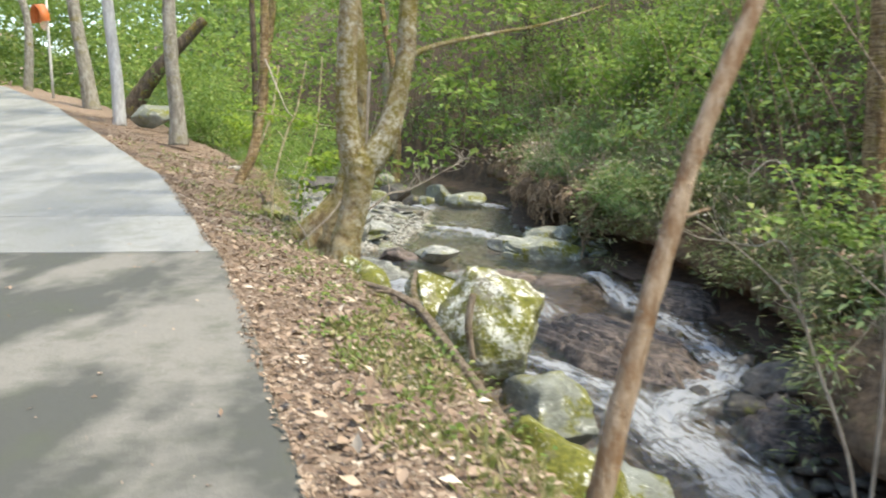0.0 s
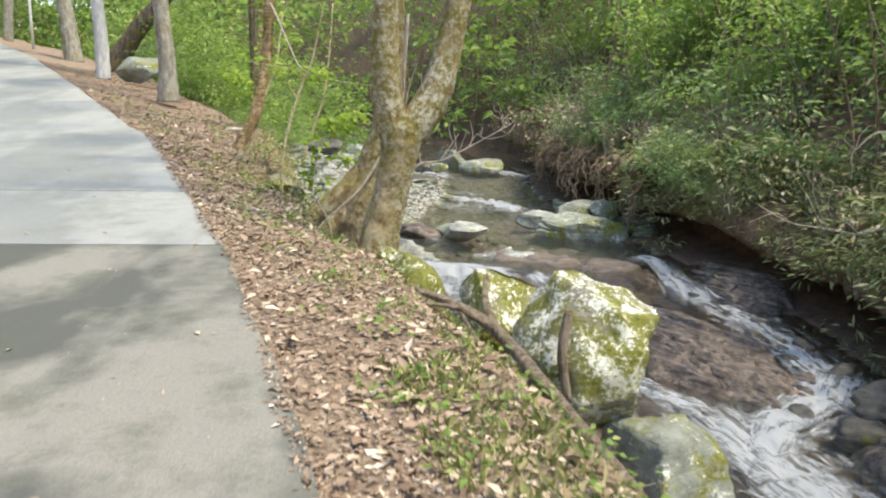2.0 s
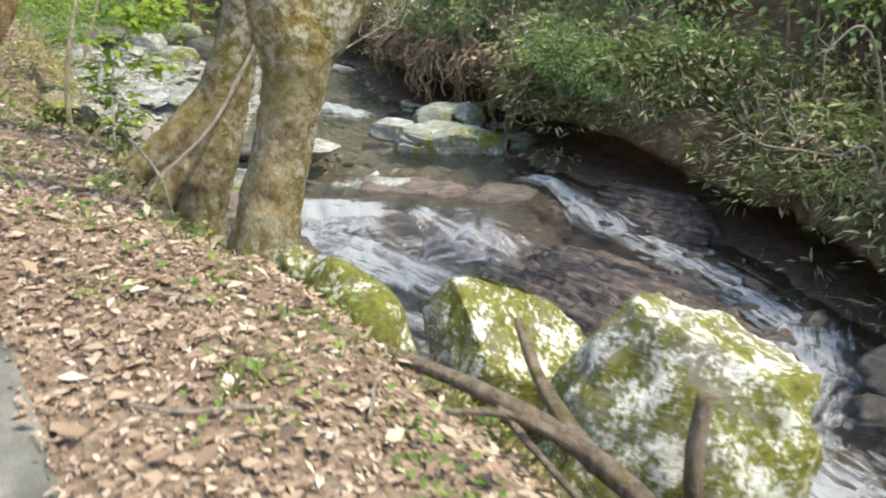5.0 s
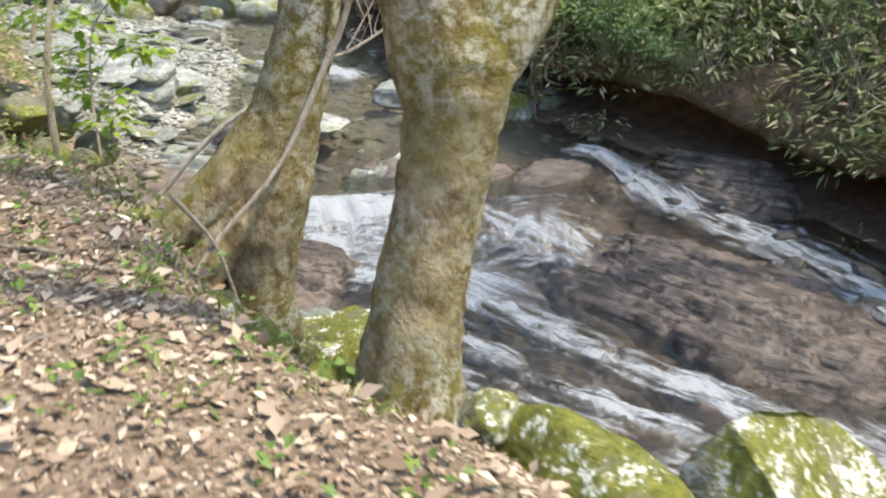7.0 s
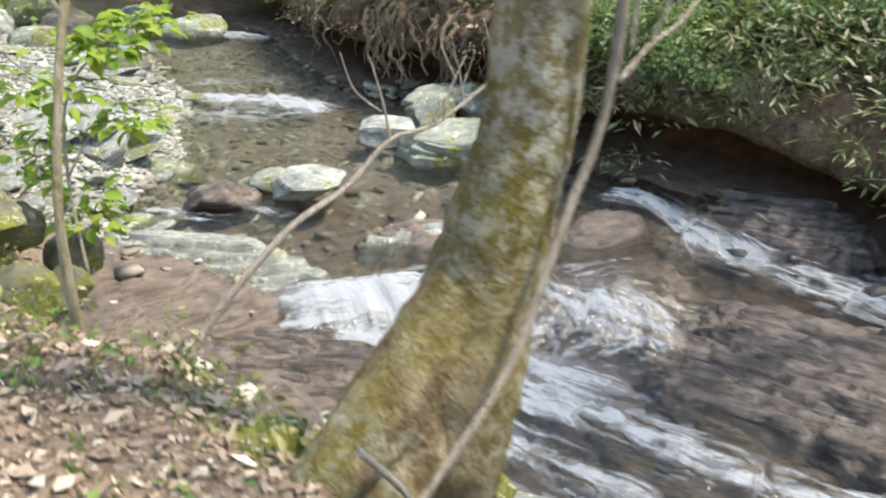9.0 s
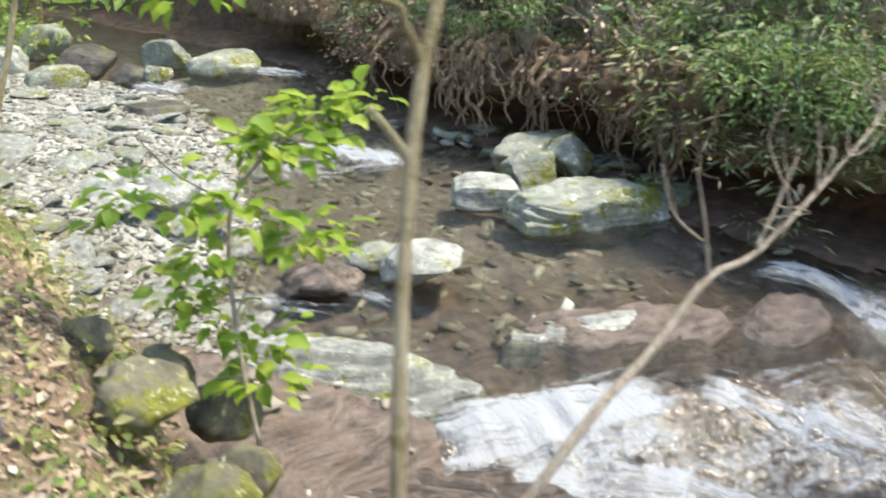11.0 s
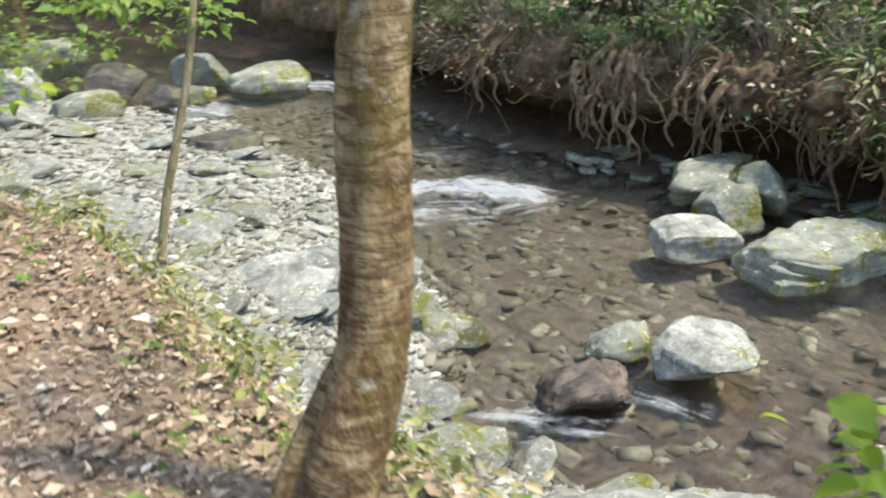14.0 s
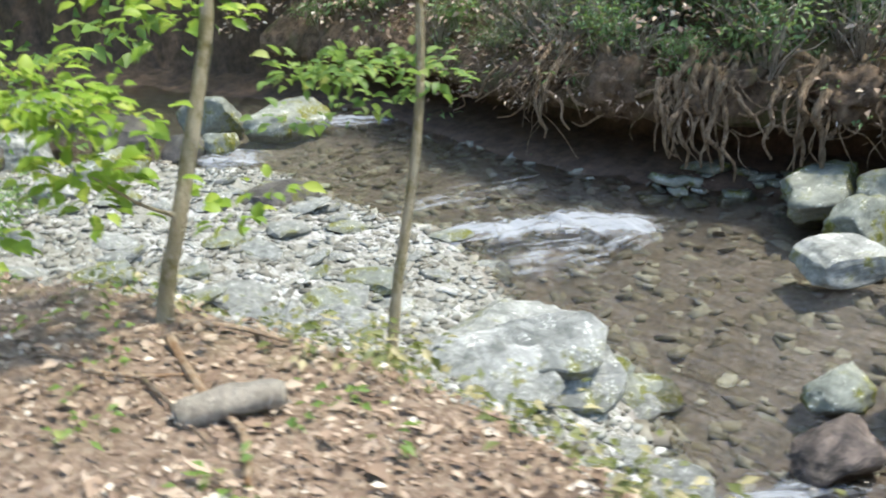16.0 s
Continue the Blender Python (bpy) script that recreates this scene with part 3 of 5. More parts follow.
# ---- the stream ----
wx = axis([(-9, -3, .3), (-3, 5.8, .06), (5.8, 8, .3)])
wy = axis([(-8, 6, .5), (6, 24, .06), (24, 31, .12), (31, 46, .5)])
X, Y = np.meshgrid(wx, wy)
RAPIDS = [  # lines of white water: half width, strength, points
    (.34, 1.0, [(-.85, 16.35), (-.25, 16.2), (.35, 16.1)]), (.55, .8, [(-.6, 15.75), (.1, 15.35), (.55, 14.7)]),
    (.26, .7, [(.55, 14.6), (1.3, 13.3), (2.2, 12.0), (2.8, 11.2)]), (.2, .8, [(1.0, 15.9), (1.35, 15.4), (1.75, 14.95)]),
    (.7, .42, [(-.2, 15.3), (.9, 15.2), (1.7, 15.1)]), (.2, .6, [(1.7, 15.3), (2.0, 14.9)]), (.6, .36, [(-.5, 13.9), (.2, 13.0), (1.0, 12.0), (1.8, 11.0)]), (.16, .6, [(-.1, 14.4), (.6, 13.2), (1.5, 12.1)]),
    (.26, .85, [(3.05, 17.1), (3.35, 16.4), (3.7, 15.7)]), (.45, .7, [(3.7, 15.7), (4.1, 14.8), (4.3, 13.8), (4.35, 12.9)]),
    (.45, .9, [(4.4, 12.6), (4.0, 12.0), (3.2, 11.3), (2.9, 10.8)]), (.65, .8, [(2.6, 11.2), (2.95, 10.2), (3.3, 9.2), (3.6, 7.5)]),
    (.32, .95, [(-0.70, 23.71), (0.01, 23.30), (0.66, 22.99), (1.22, 22.41)]), (.4, .5, [(-.1, 22.6), (.5, 22.3), (1.0, 22.3)]), (.2, .8, [(1.3, 28.6), (2.0, 28.1)]), (.14, .7, [(-.5, 28.4), (-.2, 28.2)]),
    (.2, .9, [(-2.3, 28.9), (-1.8, 28.9)]), (.22, .9, [(-3.0, 28.4), (-2.6, 28.0), (-2.2, 27.7)]), (.25, .8, [(-.9, 28.3), (-.5, 28.0)]), (.16, .55, [(-.75, 18.7), (-.6, 18.3)]), (.3, .4, [(-1.6, 19.0), (-1.2, 18.6)]), (.5, .3, [(.2, 24.6), (1.2, 24.2)])]
foam, along, across = np.zeros_like(X), np.zeros_like(X), np.zeros_like(X)
run = 0.0
for half, strength, pts in RAPIDS:
    for (x0, y0), (x1, y1) in zip(pts, pts[1:]):
        t = np.clip(((X - x0) * (x1 - x0) + (Y - y0) * (y1 - y0)) / ((x1 - x0) ** 2 + (y1 - y0) ** 2), 0, 1)
        d = np.hypot(X - x0 - t * (x1 - x0), Y - y0 - t * (y1 - y0)) + .2 * fbm(X, Y, 3, 3, 2)
        ln = math.hypot(x1 - x0, y1 - y0)
        new_foam = strength * np.exp(-(d / half) ** 2)
        near = new_foam > foam
        along = np.where(near, run + t * ln, along)
        across = np.where(near, ((X - x0) * (y1 - y0) - (Y - y0) * (x1 - x0)) / ln + run, across)
        foam = np.maximum(foam, new_foam)
        run += ln
Z = water_z(X, Y) + .02 * fbm(X, Y, 2.5, 3, 7) + foam * (.05 + .16 * fbm(X * 1.6, Y * .7, 5, 3, 1))
me = grid_mesh("stream_water", wx, wy, Z, WATER)
put(me, "foam", foam)
put(me, "along", along)
put(me, "across", across)
tagged(add("water", me), "clear shallow stream with white rapids over bedrock", "stream", kind="structure")


# ---- stones ----
def boulder(name, x, y, z, size, mat, label, seed, turn=0, cuts=7, flat=0.0, sub=4, rough=.1, category="boulder", group="", faces=()):
    ob = part(name, stone_bm(seed, size, cuts, sub, rough, flat, faces), mat)
    ob.matrix_basis = pose(x, y, z, 0, 0, turn)
    return tagged(ob, label, category, group)


ob = part("boulder", stone_bm(11, (.82, .6, .88), 5, 5, .08, 0,
                             [((.35, 0, .9), .66), ((-.75, -.3, .55), .55), ((1, -.1, .15), .84), ((.1, -1, .3), .66), ((-.3, -.8, .7), .62), ((.6, -.6, -.6), .72), ((.7, -.5, .55), .78), ((.2, -.6, -.75), .6)]), MOSSY)
ob.matrix_basis = pose(.44, 8.58, -.62)
tagged(ob, "large angular boulder with white lichen and olive moss", "boulder")
boulder("boulder", -.1, 9.72, -.66, (.66, .46, .6), MOSSY, "wedge-shaped boulder with pale lichen and yellow moss", 12, 0, 3, 0, 5, .05,
        faces=[((.5, -.45, .75), .42), ((-.85, -.4, .35), .5), ((-.15, .9, .4), .6), ((.2, -1, -.1), .6)])
boulder("boulder", .98, 8.1, -1.35, (.52, .55, .45), GREENISH, "rounded grey-green boulder at the water", 13, 30, 4)
boulder("boulder", .75, 5.6, -.95, (.5, .6, .5), MOSS_MOUND, "mossy bank boulder half sunk in soil", 14, 10, 4)
boulder("boulder", 1.4, 7.0, -1.75, (.6, .7, .5), GREENISH, "grey-green boulder on the stream bank", 15, 60, 5)
boulder("mossy_stone", -.88, 9.82, -.42, (.25, .52, .38), MOSS_MOUND, "mound of stone covered in green moss", 16, 20, 3)
boulder("mossy_stone", -1.13, 10.1, -.1, (.12, .1, .1), MOSSY, "small pale stone at the foot of the tree", 18, 20, 4, category="stone")
boulder("boulder", -.95, 13.75, -1.75, (.55, .38, .32), MOSS_MOUND, "flat rock with a cap of green moss", 17, 20, 5, .4)
boulder("river_stone", -.1, 18.66, -1.24, (.5, .38, .26), PALE, "pale angular stone standing in the stream", 61, 15, 3, 0, 5, .04, "stone", "", [((.25, -.25, 1), .42), ((-.5, -.2, 1), .5), ((.6, -.5, -.7), .5), ((-.7, -.5, -.6), .5), ((.1, -.7, -.8), .48)])
boulder("river_stone", -1.0, 19.0, -1.38, (.42, .3, .26), WETROCK, "wet brown stone in the stream", 19, 0, 5, category="stone")
boulder("river_stone", -.3, 19.3, -1.36, (.36, .24, .2), GREENISH, "small grey stone in the stream", 20, 0, 5, category="stone")
boulder("river_stone", 1.5, 20.2, -1.2, (.52, .38, .24), PALE, "flat-topped pale block at the far bank", 21, -28, 3, 0, 5, .035, "stone", "", [((.15, -.1, 1), .5), ((1, .1, .1), .72), ((-1, 0, .1), .72), ((0, -1, .1), .68)])
boulder("boulder", 2.3, 20.4, -1.15, (.42, .36, .29), GREENISH, "rounded grey boulder by the bank", 23, 0, 5)
boulder("boulder", 2.95, 20.5, -1.1, (.36, .33, .29), GREENISH, "rounded grey boulder by the bank", 24, 50, 4)
boulder("boulder", 2.85, 21.1, -1.1, (.75, .42, .24), GREENISH, "grey boulder under the root bank", 25, 10, 5, .3)
boulder("boulder", -9.25, 27.6, 1.95, (1.0, .6, .5), GREENISH, "big grey-white boulder beside the road", 29, -15, 12, 0, 4, .06, faces=[((.35, -.3, .9), .5), ((-.6, -.6, .5), .6)])
boulder("river_stone", -1.0, 28.8, -.9, (.4, .3, .3), DARKSTONE, "dark wet boulder at a small fall", 30, 0, 6, category="stone")
boulder("river_stone", -.55, 28.6, -.9, (.28, .25, .26), GREENISH, "grey stone at a small fall", 31, 0, 6, category="stone")
boulder("river_stone", .85, 28.9, -.9, (.8, .5, .36), GREENISH, "broad grey boulder at a small fall", 32, 0, 5, .3, category="stone")
boulder("river_stone", -1.15, 25.9, -1.05, (.55, .4, .26), DARKSTONE, "dark flat stone at the gravel edge", 33, 10, 6, .4, category="stone")
boulder("boulder", 4.75, 11.4, -2.0, (.6, .35, .32), DARKSTONE, "black wet boulder beside the rapids", 34, -10, 4)
for i, (x, y, s) in enumerate([(3.6, 15.9, .1), (4.25, 14.7, .13), (3.95, 14.2, .14), (4.5, 13.8, .17), (4.15, 13.3, .12), (4.65, 12.9, .2), (4.1, 12.5, .14), (3.6, 11.7, .17), (4.1, 11.2, .24)]):
    boulder("river_stone", x, y, float(water_z(np.array([x]), np.array([y]))[0]) - .02, (s * 1.6, s, s * .8), DARKSTONE, "dark wet stone standing in the rapids", 140 + i, 50 * i - 60, 9, 0, 4, .12, "stone", "dark stones in the rapids")
for i, (x, y, z, s) in enumerate([(-3.1, 15.35, .0, .27), (-3.0, 14.85, -.3, .3), (-2.75, 15.2, -.45, .22), (-2.95, 15.95, -.25, .24), (-2.65, 15.9, -.5, .25), (-3.25, 16.0, .02, .18)]):
    boulder("round_stone", x, y, z, (s * .8, s * .72, s * .66), BANKSTONE, "round mossy grey-green stone in the bank", 40 + i, 40 * i, 3, 0, 4, .09, "stone", "round stones in the bank")


for i, (x, y, z, a, b, h) in enumerate([(-2.02, 11.45, -.2, .16, .24, .16), (-1.85, 11.05, -.26, .18, .26, .2), (-1.62, 10.72, -.3, .16, .2, .18), (-2.3, 12.5, -.12, .2, .3, .14), (-2.55, 13.1, -.15, .2, .26, .15)]):
    boulder("moss_cushion", x, y, z, (a, b, h), MOSS_MOUND, "cushion of green moss on the edge of the bank", 70 + i, 30 * i, 2, 0, 4, .12, "moss", "moss cushions on the bank")
for i, (x, y, z, a, b, h) in enumerate([(-1.0, 12.6, -1.95, .45, .28, .2), (-.55, 12.3, -2.08, .4, .26, .17), (-.8, 13.2, -2.0, .5, .28, .18), (-.2, 12.8, -2.1, .45, .24, .16), (-1.3, 13.3, -1.85, .4, .28, .2), (.15, 12.1, -2.15, .35, .3, .16), (-.35, 13.7, -1.98, .5, .25, .15)]):
    boulder("flat_stone", x, y, z, (a, b, h), BANKSTONE if i % 2 else PALE, "flat pale stone lying in the shallow pool", 80 + i, 25 * i - 30, 6, .4, 4, .08, "stone")
for i, (x, y, z, a, b, h) in enumerate([(-2.4, 28.2, -.75, .6, .4, .35), (-1.7, 29.3, -.7, .7, .5, .42), (-3.1, 29.6, -.6, .7, .5, .4), (-.1, 29.6, -.75, .6, .45, .42), (-4.0, 28.4, -.3, .6, .4, .3), (-3.3, 27.2, -.6, .45, .35, .25), (-2.2, 31, -.5, .8, .5, .5)]):
    boulder("boulder", x, y, z, (a, b, h), [GREENISH, DARKSTONE, PALE][i % 3], "broken boulder of the small falls upstream", 90 + i, 47 * i, 8, .2, 4, .08)


def plate(seed, a, b, thick, n=26):
    """One bed of layered rock: a broken angular outline, steep sides and a rough top."""
    r = random.Random(seed)
    m = r.randint(9, 12)
    ang = sorted((k + r.uniform(-.35, .35)) * 2 * math.pi / m for k in range(m))
    cor = [(a * math.cos(t) * r.uniform(.82, 1.1), b * math.sin(t) * r.uniform(.75, 1.15)) for t in ang]
    rim = []
    for k in range(n):
        s = k * m / n
        (x0, y0), (x1, y1) = cor[int(s)], cor[(int(s) + 1) % m]
        u = s - int(s)
        rim.append((x0 + (x1 - x0) * u + r.uniform(-.04, .04) * b, y0 + (y1 - y0) * u + r.uniform(-.04, .04) * b))
    vs, fs = [], []
    rings = ((.0, 1), (.35, 1), (.7, 1), (.96, .95), (1.0, .8), (1.01, .0), (.95, -.7))
    for s, h in rings:
        for x, y in rim:
            k = s + (r.uniform(-.025, .025) if s > .5 else 0)
            vs.append((x * k, y * k, thick * (h + .45 * noise.noise((x * k * 4, y * k * 4, seed)) + .2 * noise.noise((x * k * 13, y * k * 13, seed)))))
    for i in range(len(rings) - 1):
        for k in range(n):
            p, q = i * n + k, i * n + (k + 1) % n
            fs.append((p, p + n, q + n, q))
    return vs, fs


def ledge(name, label, base, turn, plates, mat, tilt=(0, 0)):
    """Layered outcrop: each bed a part. plates: x, y, z, half length, half width, thickness."""
    e = thing(name, label, "rock", pose(*base, tilt[0], tilt[1], turn))
    for i, (x, y, z, a, b, t) in enumerate(plates):
        ob = add("rock_layer", mesh_of("rock_layer", *plate(int(base[1] * 100) + i, a, b, t), mat, False), e)
        ob.matrix_basis = pose(x, y, z, (i * 7) % 5 - 2, (i * 5) % 5 - 2, (i * 23) % 13 - 6)


boulder("boulder", 2.3, 19.25, -1.25, (.95, .52, .5), GREENISH, "large layered grey boulder in the stream", 22, -22, 12, .25, 5, .07)
ledge("rock_ledge", "split grey rock layers beside the large boulder", (1.75, 19.3, -1.35), -20,
      [(0, 0, 0, .5, .4, .1), (.08, .0, .1, .46, .36, .09), (.14, .02, .2, .4, .34, .08)], GREENISH, (8, 8))
boulder("boulder", -2.22, 21.05, -1.1, (1.12, .8, .62), PALE, "pale broken boulder at the tip of the gravel bar", 26, -25, 13, .2, 5, .07)
ledge("rock_ledge", "pale broken rock plates on the face of the boulder", (-2.55, 20.48, -1.14), -25,
      [(0, 0, 0, .5, .32, .13), (.35, .05, .05, .42, .3, .12), (.1, .18, .16, .45, .3, .1), (-.35, .15, .1, .36, .3, .1), (.5, .22, .18, .4, .3, .09), (-.1, .38, .3, .5, .3, .09), (.4, .42, .32, .42, .28, .08)], PALE, (32, 0))
ledge("rock_ledge", "low grey slabs behind the pale boulder", (-2.75, 22.0, -1.0), 10,
      [(0, 0, 0, .5, .35, .1), (.5, .2, .05, .42, .3, .09), (-.2, .4, .12, .4, .3, .08)], PALE, (6, 6))


def rock_patch(label, cx, cy, z, ax, ay, turn, height, mat, seed, step=.08, res=.026):
    """Layered bedrock: long broken beds that step down towards the rim. ax lies along the beds."""
    us, vs_ = np.arange(-ax, ax + res, res), np.arange(-ay, ay + res, res)
    U, V = np.meshgrid(us, vs_)
    rim = np.sqrt((U / ax) ** 2 + (V / ay) ** 2) + .55 * fbm(U, V, 1.4, 4, seed)
    h = height * (1 - smooth(.25, 1.0, rim)) + .16 * fbm(U * .35, V * 1.5, 1.6, 4, seed + 3) * smooth(1.1, .6, rim)
    q = (h + .22 * V + .05 * fbm(U * .5, V * 2, 3, 3, seed + 5)) / step
    f = q - np.floor(q)
    Z = h + (np.floor(q) + smooth(.82, .98, f) - q) * step * .98 + .05 * fbm(U * .6, V * 1.4, 6, 4, seed + 7)
    Z -= .07 * smooth(.05, .0, np.abs(fbm(U * .3, V * 1.3, 2.3, 3, seed + 9)))
    Z = Z - .35 * smooth(.8, 1.15, rim)
    e = thing("bedrock", label, "rock", pose(cx, cy, z, 0, 0, turn))
    rows = [0] + [int(len(vs_) * k) for k in (.28, .46, .64)] + [len(vs_) - 1]
    for a, b in zip(rows, rows[1:]):
        add("rock_bed", grid_mesh("rock_bed", us, vs_[a:b + 1], Z[a:b + 1], mat), e)


rock_patch("pale layered slab along the pool with broken edge", -1.65, 17.5, -1.5, 1.65, .62, -39, .34, PALE, 8, .09)
rock_patch("long white slab lying in shallow water", .6, 17.12, -1.46, .85, .2, -15, .14, PALE, 9, .05, .02)
rock_patch("wet brown layered bedrock shelf between the rapids", 2.75, 13.8, -1.95, 2.1, 1.15, -62, .3, WETROCK, 1)
rock_patch("brown rock pavement with long cracks below the pale slab", -1.75, 16.2, -1.68, 1.6, .95, -36, .2, WETROCK, 2)
rock_patch("low wet bedrock beds above the fall", 1.6, 16.75, -1.56, 1.7, .6, -14, .15, WETROCK, 3)
rock_patch("dark rock shelf under the far bank", 4.3, 16.3, -1.66, 1.3, .6, -55, .28, WETROCK, 4, .09)
rock_patch("wet bedrock at the foot of the fall", 1.1, 13.6, -2.16, 1.2, .6, -50, .14, WETROCK, 5)
rock_patch("wet brown rock beside the lower rapids", 4.9, 10.6, -2.25, 1.2, .8, 10, .3, WETROCK, 6, .08)
rock_patch("flat rock with pools below the leaning tree", -1.05, 14.3, -2.0, .9, .6, -60, .22, GREENISH, 7)



# ---- trees ----
def crown_leaves(centre, size, n, L, r, droop=.3, flat=.5):
    """Leaves bunched in sprays inside an ellipsoid."""
    k = max(4, n // 45)
    d = r.normal(size=(k, 3))
    d /= np.linalg.norm(d, axis=1, keepdims=True)
    c = d * (r.random((k, 1)) ** .45) * size + centre
    idx = r.integers(0, k, n)
    off = r.normal(size=(n, 3)) * np.array([1, 1, .35]) * (np.mean(size) * .16 + .05)
    P = c[idx] + off
    D = off + r.normal(size=(n, 3)) * .35 * np.mean(size) * .16
    D[:, 2] -= droop * np.linalg.norm(D, axis=1)
    N = np.stack([r.normal(size=n) * flat, r.normal(size=n) * flat, np.ones(n)], 1)
    ln = L * r.uniform(.6, 1.3, n)
    return P, D + 1e-4, N, ln, ln * r.uniform(.5, .8, n)


def tree(label, base, points, radii, mat, limbs=(), crowns=(), leaf=LEAF_BRIGHT, L=.1, seed=1, name="tree", sides=14, flare=1.0):
    r = np.random.default_rng(seed)
    e = thing(name, label, "tree", pose(*base))
    o = np.array(base)
    n = max(8, len(points) * 6)
    pts = curve(np.array(points) - o, n)
    rad = np.interp(np.linspace(0, 1, n), np.linspace(0, 1, len(radii)), radii)
    add("trunk", mesh_of("trunk", *tube(pts, rad, sides, .05, seed), mat), e)
    for i, (lp, lr) in enumerate(limbs):
        m = max(6, len(lp) * 4)
        q = curve(np.array(lp) - o, m)
        rr = np.interp(np.linspace(0, 1, m), np.linspace(0, 1, len(lr)), lr)
        add("limb", mesh_of("limb", *tube(q, rr, max(6, sides - 4), .05, seed + i), mat), e)
    if crowns:
        got = [crown_leaves(np.array(c) - o, np.array(s), m, L, r) for c, s, m in crowns]
        add("crown", leaf_mesh("crown", *[np.concatenate(a) for a in zip(*got)], leaf), e)
    return e


def tall_crowns(x, y, z, spread, n, seed):
    r = np.random.default_rng(seed)
    out = []
    for _ in range(5):
        a, d = r.uniform(0, 6.28), r.uniform(.2, 1) * spread
        out.append(((x + d * math.cos(a), y + d * math.sin(a), z + r.uniform(-1.5, 2.5)), (spread * .55, spread * .55, spread * .3), n // 5))
    return out


tree("mottled forked tree with mossy bark on the bank", (-1.24, 10.65, -.25),
     [(-1.3, 10.6, -.45), (-1.27, 10.63, -.2), (-1.21, 10.66, .15), (-1.12, 10.69, .5), (-1.06, 10.7, .8), (-1.0, 10.73, 1.05), (-.96, 10.75, 1.18), (-.95, 10.76, 1.25)], [.3, .225, .185, .175, .185, .215, .17, .04], BARK_TWIN,
     [([(-1.1, 10.7, .75), (-1.12, 10.73, 1.1), (-1.17, 10.72, 1.4), (-1.2, 10.7, 1.8), (-1.18, 10.68, 2.5), (-1.15, 10.6, 3.6), (-1.5, 10.4, 5.5), (-2.2, 9.9, 8)], [.1, .17, .155, .135, .125, .11, .08, .04]),
      ([(-1.1, 10.7, .75), (-.9, 10.74, 1.1), (-.72, 10.77, 1.4), (-.6, 10.8, 1.8), (-.47, 10.85, 2.4), (-.42, 10.88, 3.1), (-.2, 11.2, 4.6), (.5, 11.9, 8)], [.1, .18, .165, .14, .12, .115, .08, .04]),
      ([(-.52, 10.88, 2.35), (-.15, 11.2, 2.55), (.6, 12.1, 2.8), (1.6, 13.3, 3.1), (2.8, 14.8, 3.6)], [.05, .035, .028, .02, .01])],
     tall_crowns(-1, 10.5, 8.5, 3.2, 1000, 1), L=.13, seed=1, sides=20)
t = tree("leaning mossy tree with a thick root base and clinging dead vine", (-1.7, 12.25, -.6),
     [(-1.68, 12.22, -.75), (-1.68, 12.24, -.4), (-1.64, 12.26, -.1), (-1.55, 12.28, .2), (-1.45, 12.3, .5), (-1.34, 12.3, .84), (-1.26, 12.3, 1.15), (-1.2, 12.3, 2.2), (-1.4, 12.3, 4.5), (-1.8, 12, 8)],
     [.22, .2, .24, .235, .2, .17, .16, .145, .11, .05], BARK_TWIN,
     [([(-2.28, 12.16, -.2), (-2.1, 12.18, -.02), (-1.88, 12.22, .12), (-1.66, 12.26, .34), (-1.5, 12.3, .6)], [.07, .12, .16, .16, .1]),
      ([(-2.1, 12.0, -.45), (-1.95, 12.1, -.2), (-1.78, 12.2, .0), (-1.6, 12.26, .25)], [.08, .12, .16, .14])],
     tall_crowns(-1.8, 12.5, 8.5, 2.8, 1000, 2), L=.13, seed=2, sides=20)
for pts, rad in (([(-1.02, 12.1, 2.3), (-1.06, 12.09, 1.7), (-1.1, 12.1, 1.15), (-1.28, 12.06, .78), (-1.55, 11.96, .34), (-1.9, 11.88, .02), (-2.05, 11.8, -.15)], .02),
                 ([(-2.1, 11.85, .3), (-1.92, 11.85, .02), (-1.84, 11.85, -.3), (-1.78, 11.85, -.6)], .013),
                 ([(-1.08, 12.08, 1.2), (-.95, 12.1, 1.3), (-.78, 12.15, 1.36), (-.6, 12.2, 1.5)], .011),
                 ([(-1.04, 12.08, 1.3), (-1.0, 12.1, 1.5), (-.92, 12.1, 1.75)], .008), ([(-.95, 12.1, 1.3), (-.88, 12.1, 1.45), (-.86, 12.1, 1.65)], .007)):
    add("vine", mesh_of("vine", *tube(curve(np.array(pts) - np.array((-1.7, 12.25, -.6)), 18), np.linspace(rad, rad * .6, 18), 7, .15, 3), TWIG), t, "bare dead vine")
tree("brown tree with ringed peeling bark, slightly bent", (-4.02, 16.75, .35),
     [(-4.08, 16.72, .25), (-3.98, 16.78, .55), (-3.82, 16.86, .85), (-3.74, 16.93, 1.1), (-3.67, 17.02, 1.5), (-3.56, 17.1, 2.2), (-3.5, 17.2, 4), (-3.4, 17.3, 8)], [.12, .105, .1, .1, .098, .095, .085, .04], BARK_BROWN,
     [([(-4.2, 16.85, .2), (-4.1, 16.88, .45), (-3.95, 16.92, .7), (-3.8, 16.93, .95)], [.08, .07, .055, .03])],
     tall_crowns(-3.6, 17.2, 8.5, 2.8, 1000, 3), L=.13, seed=3)
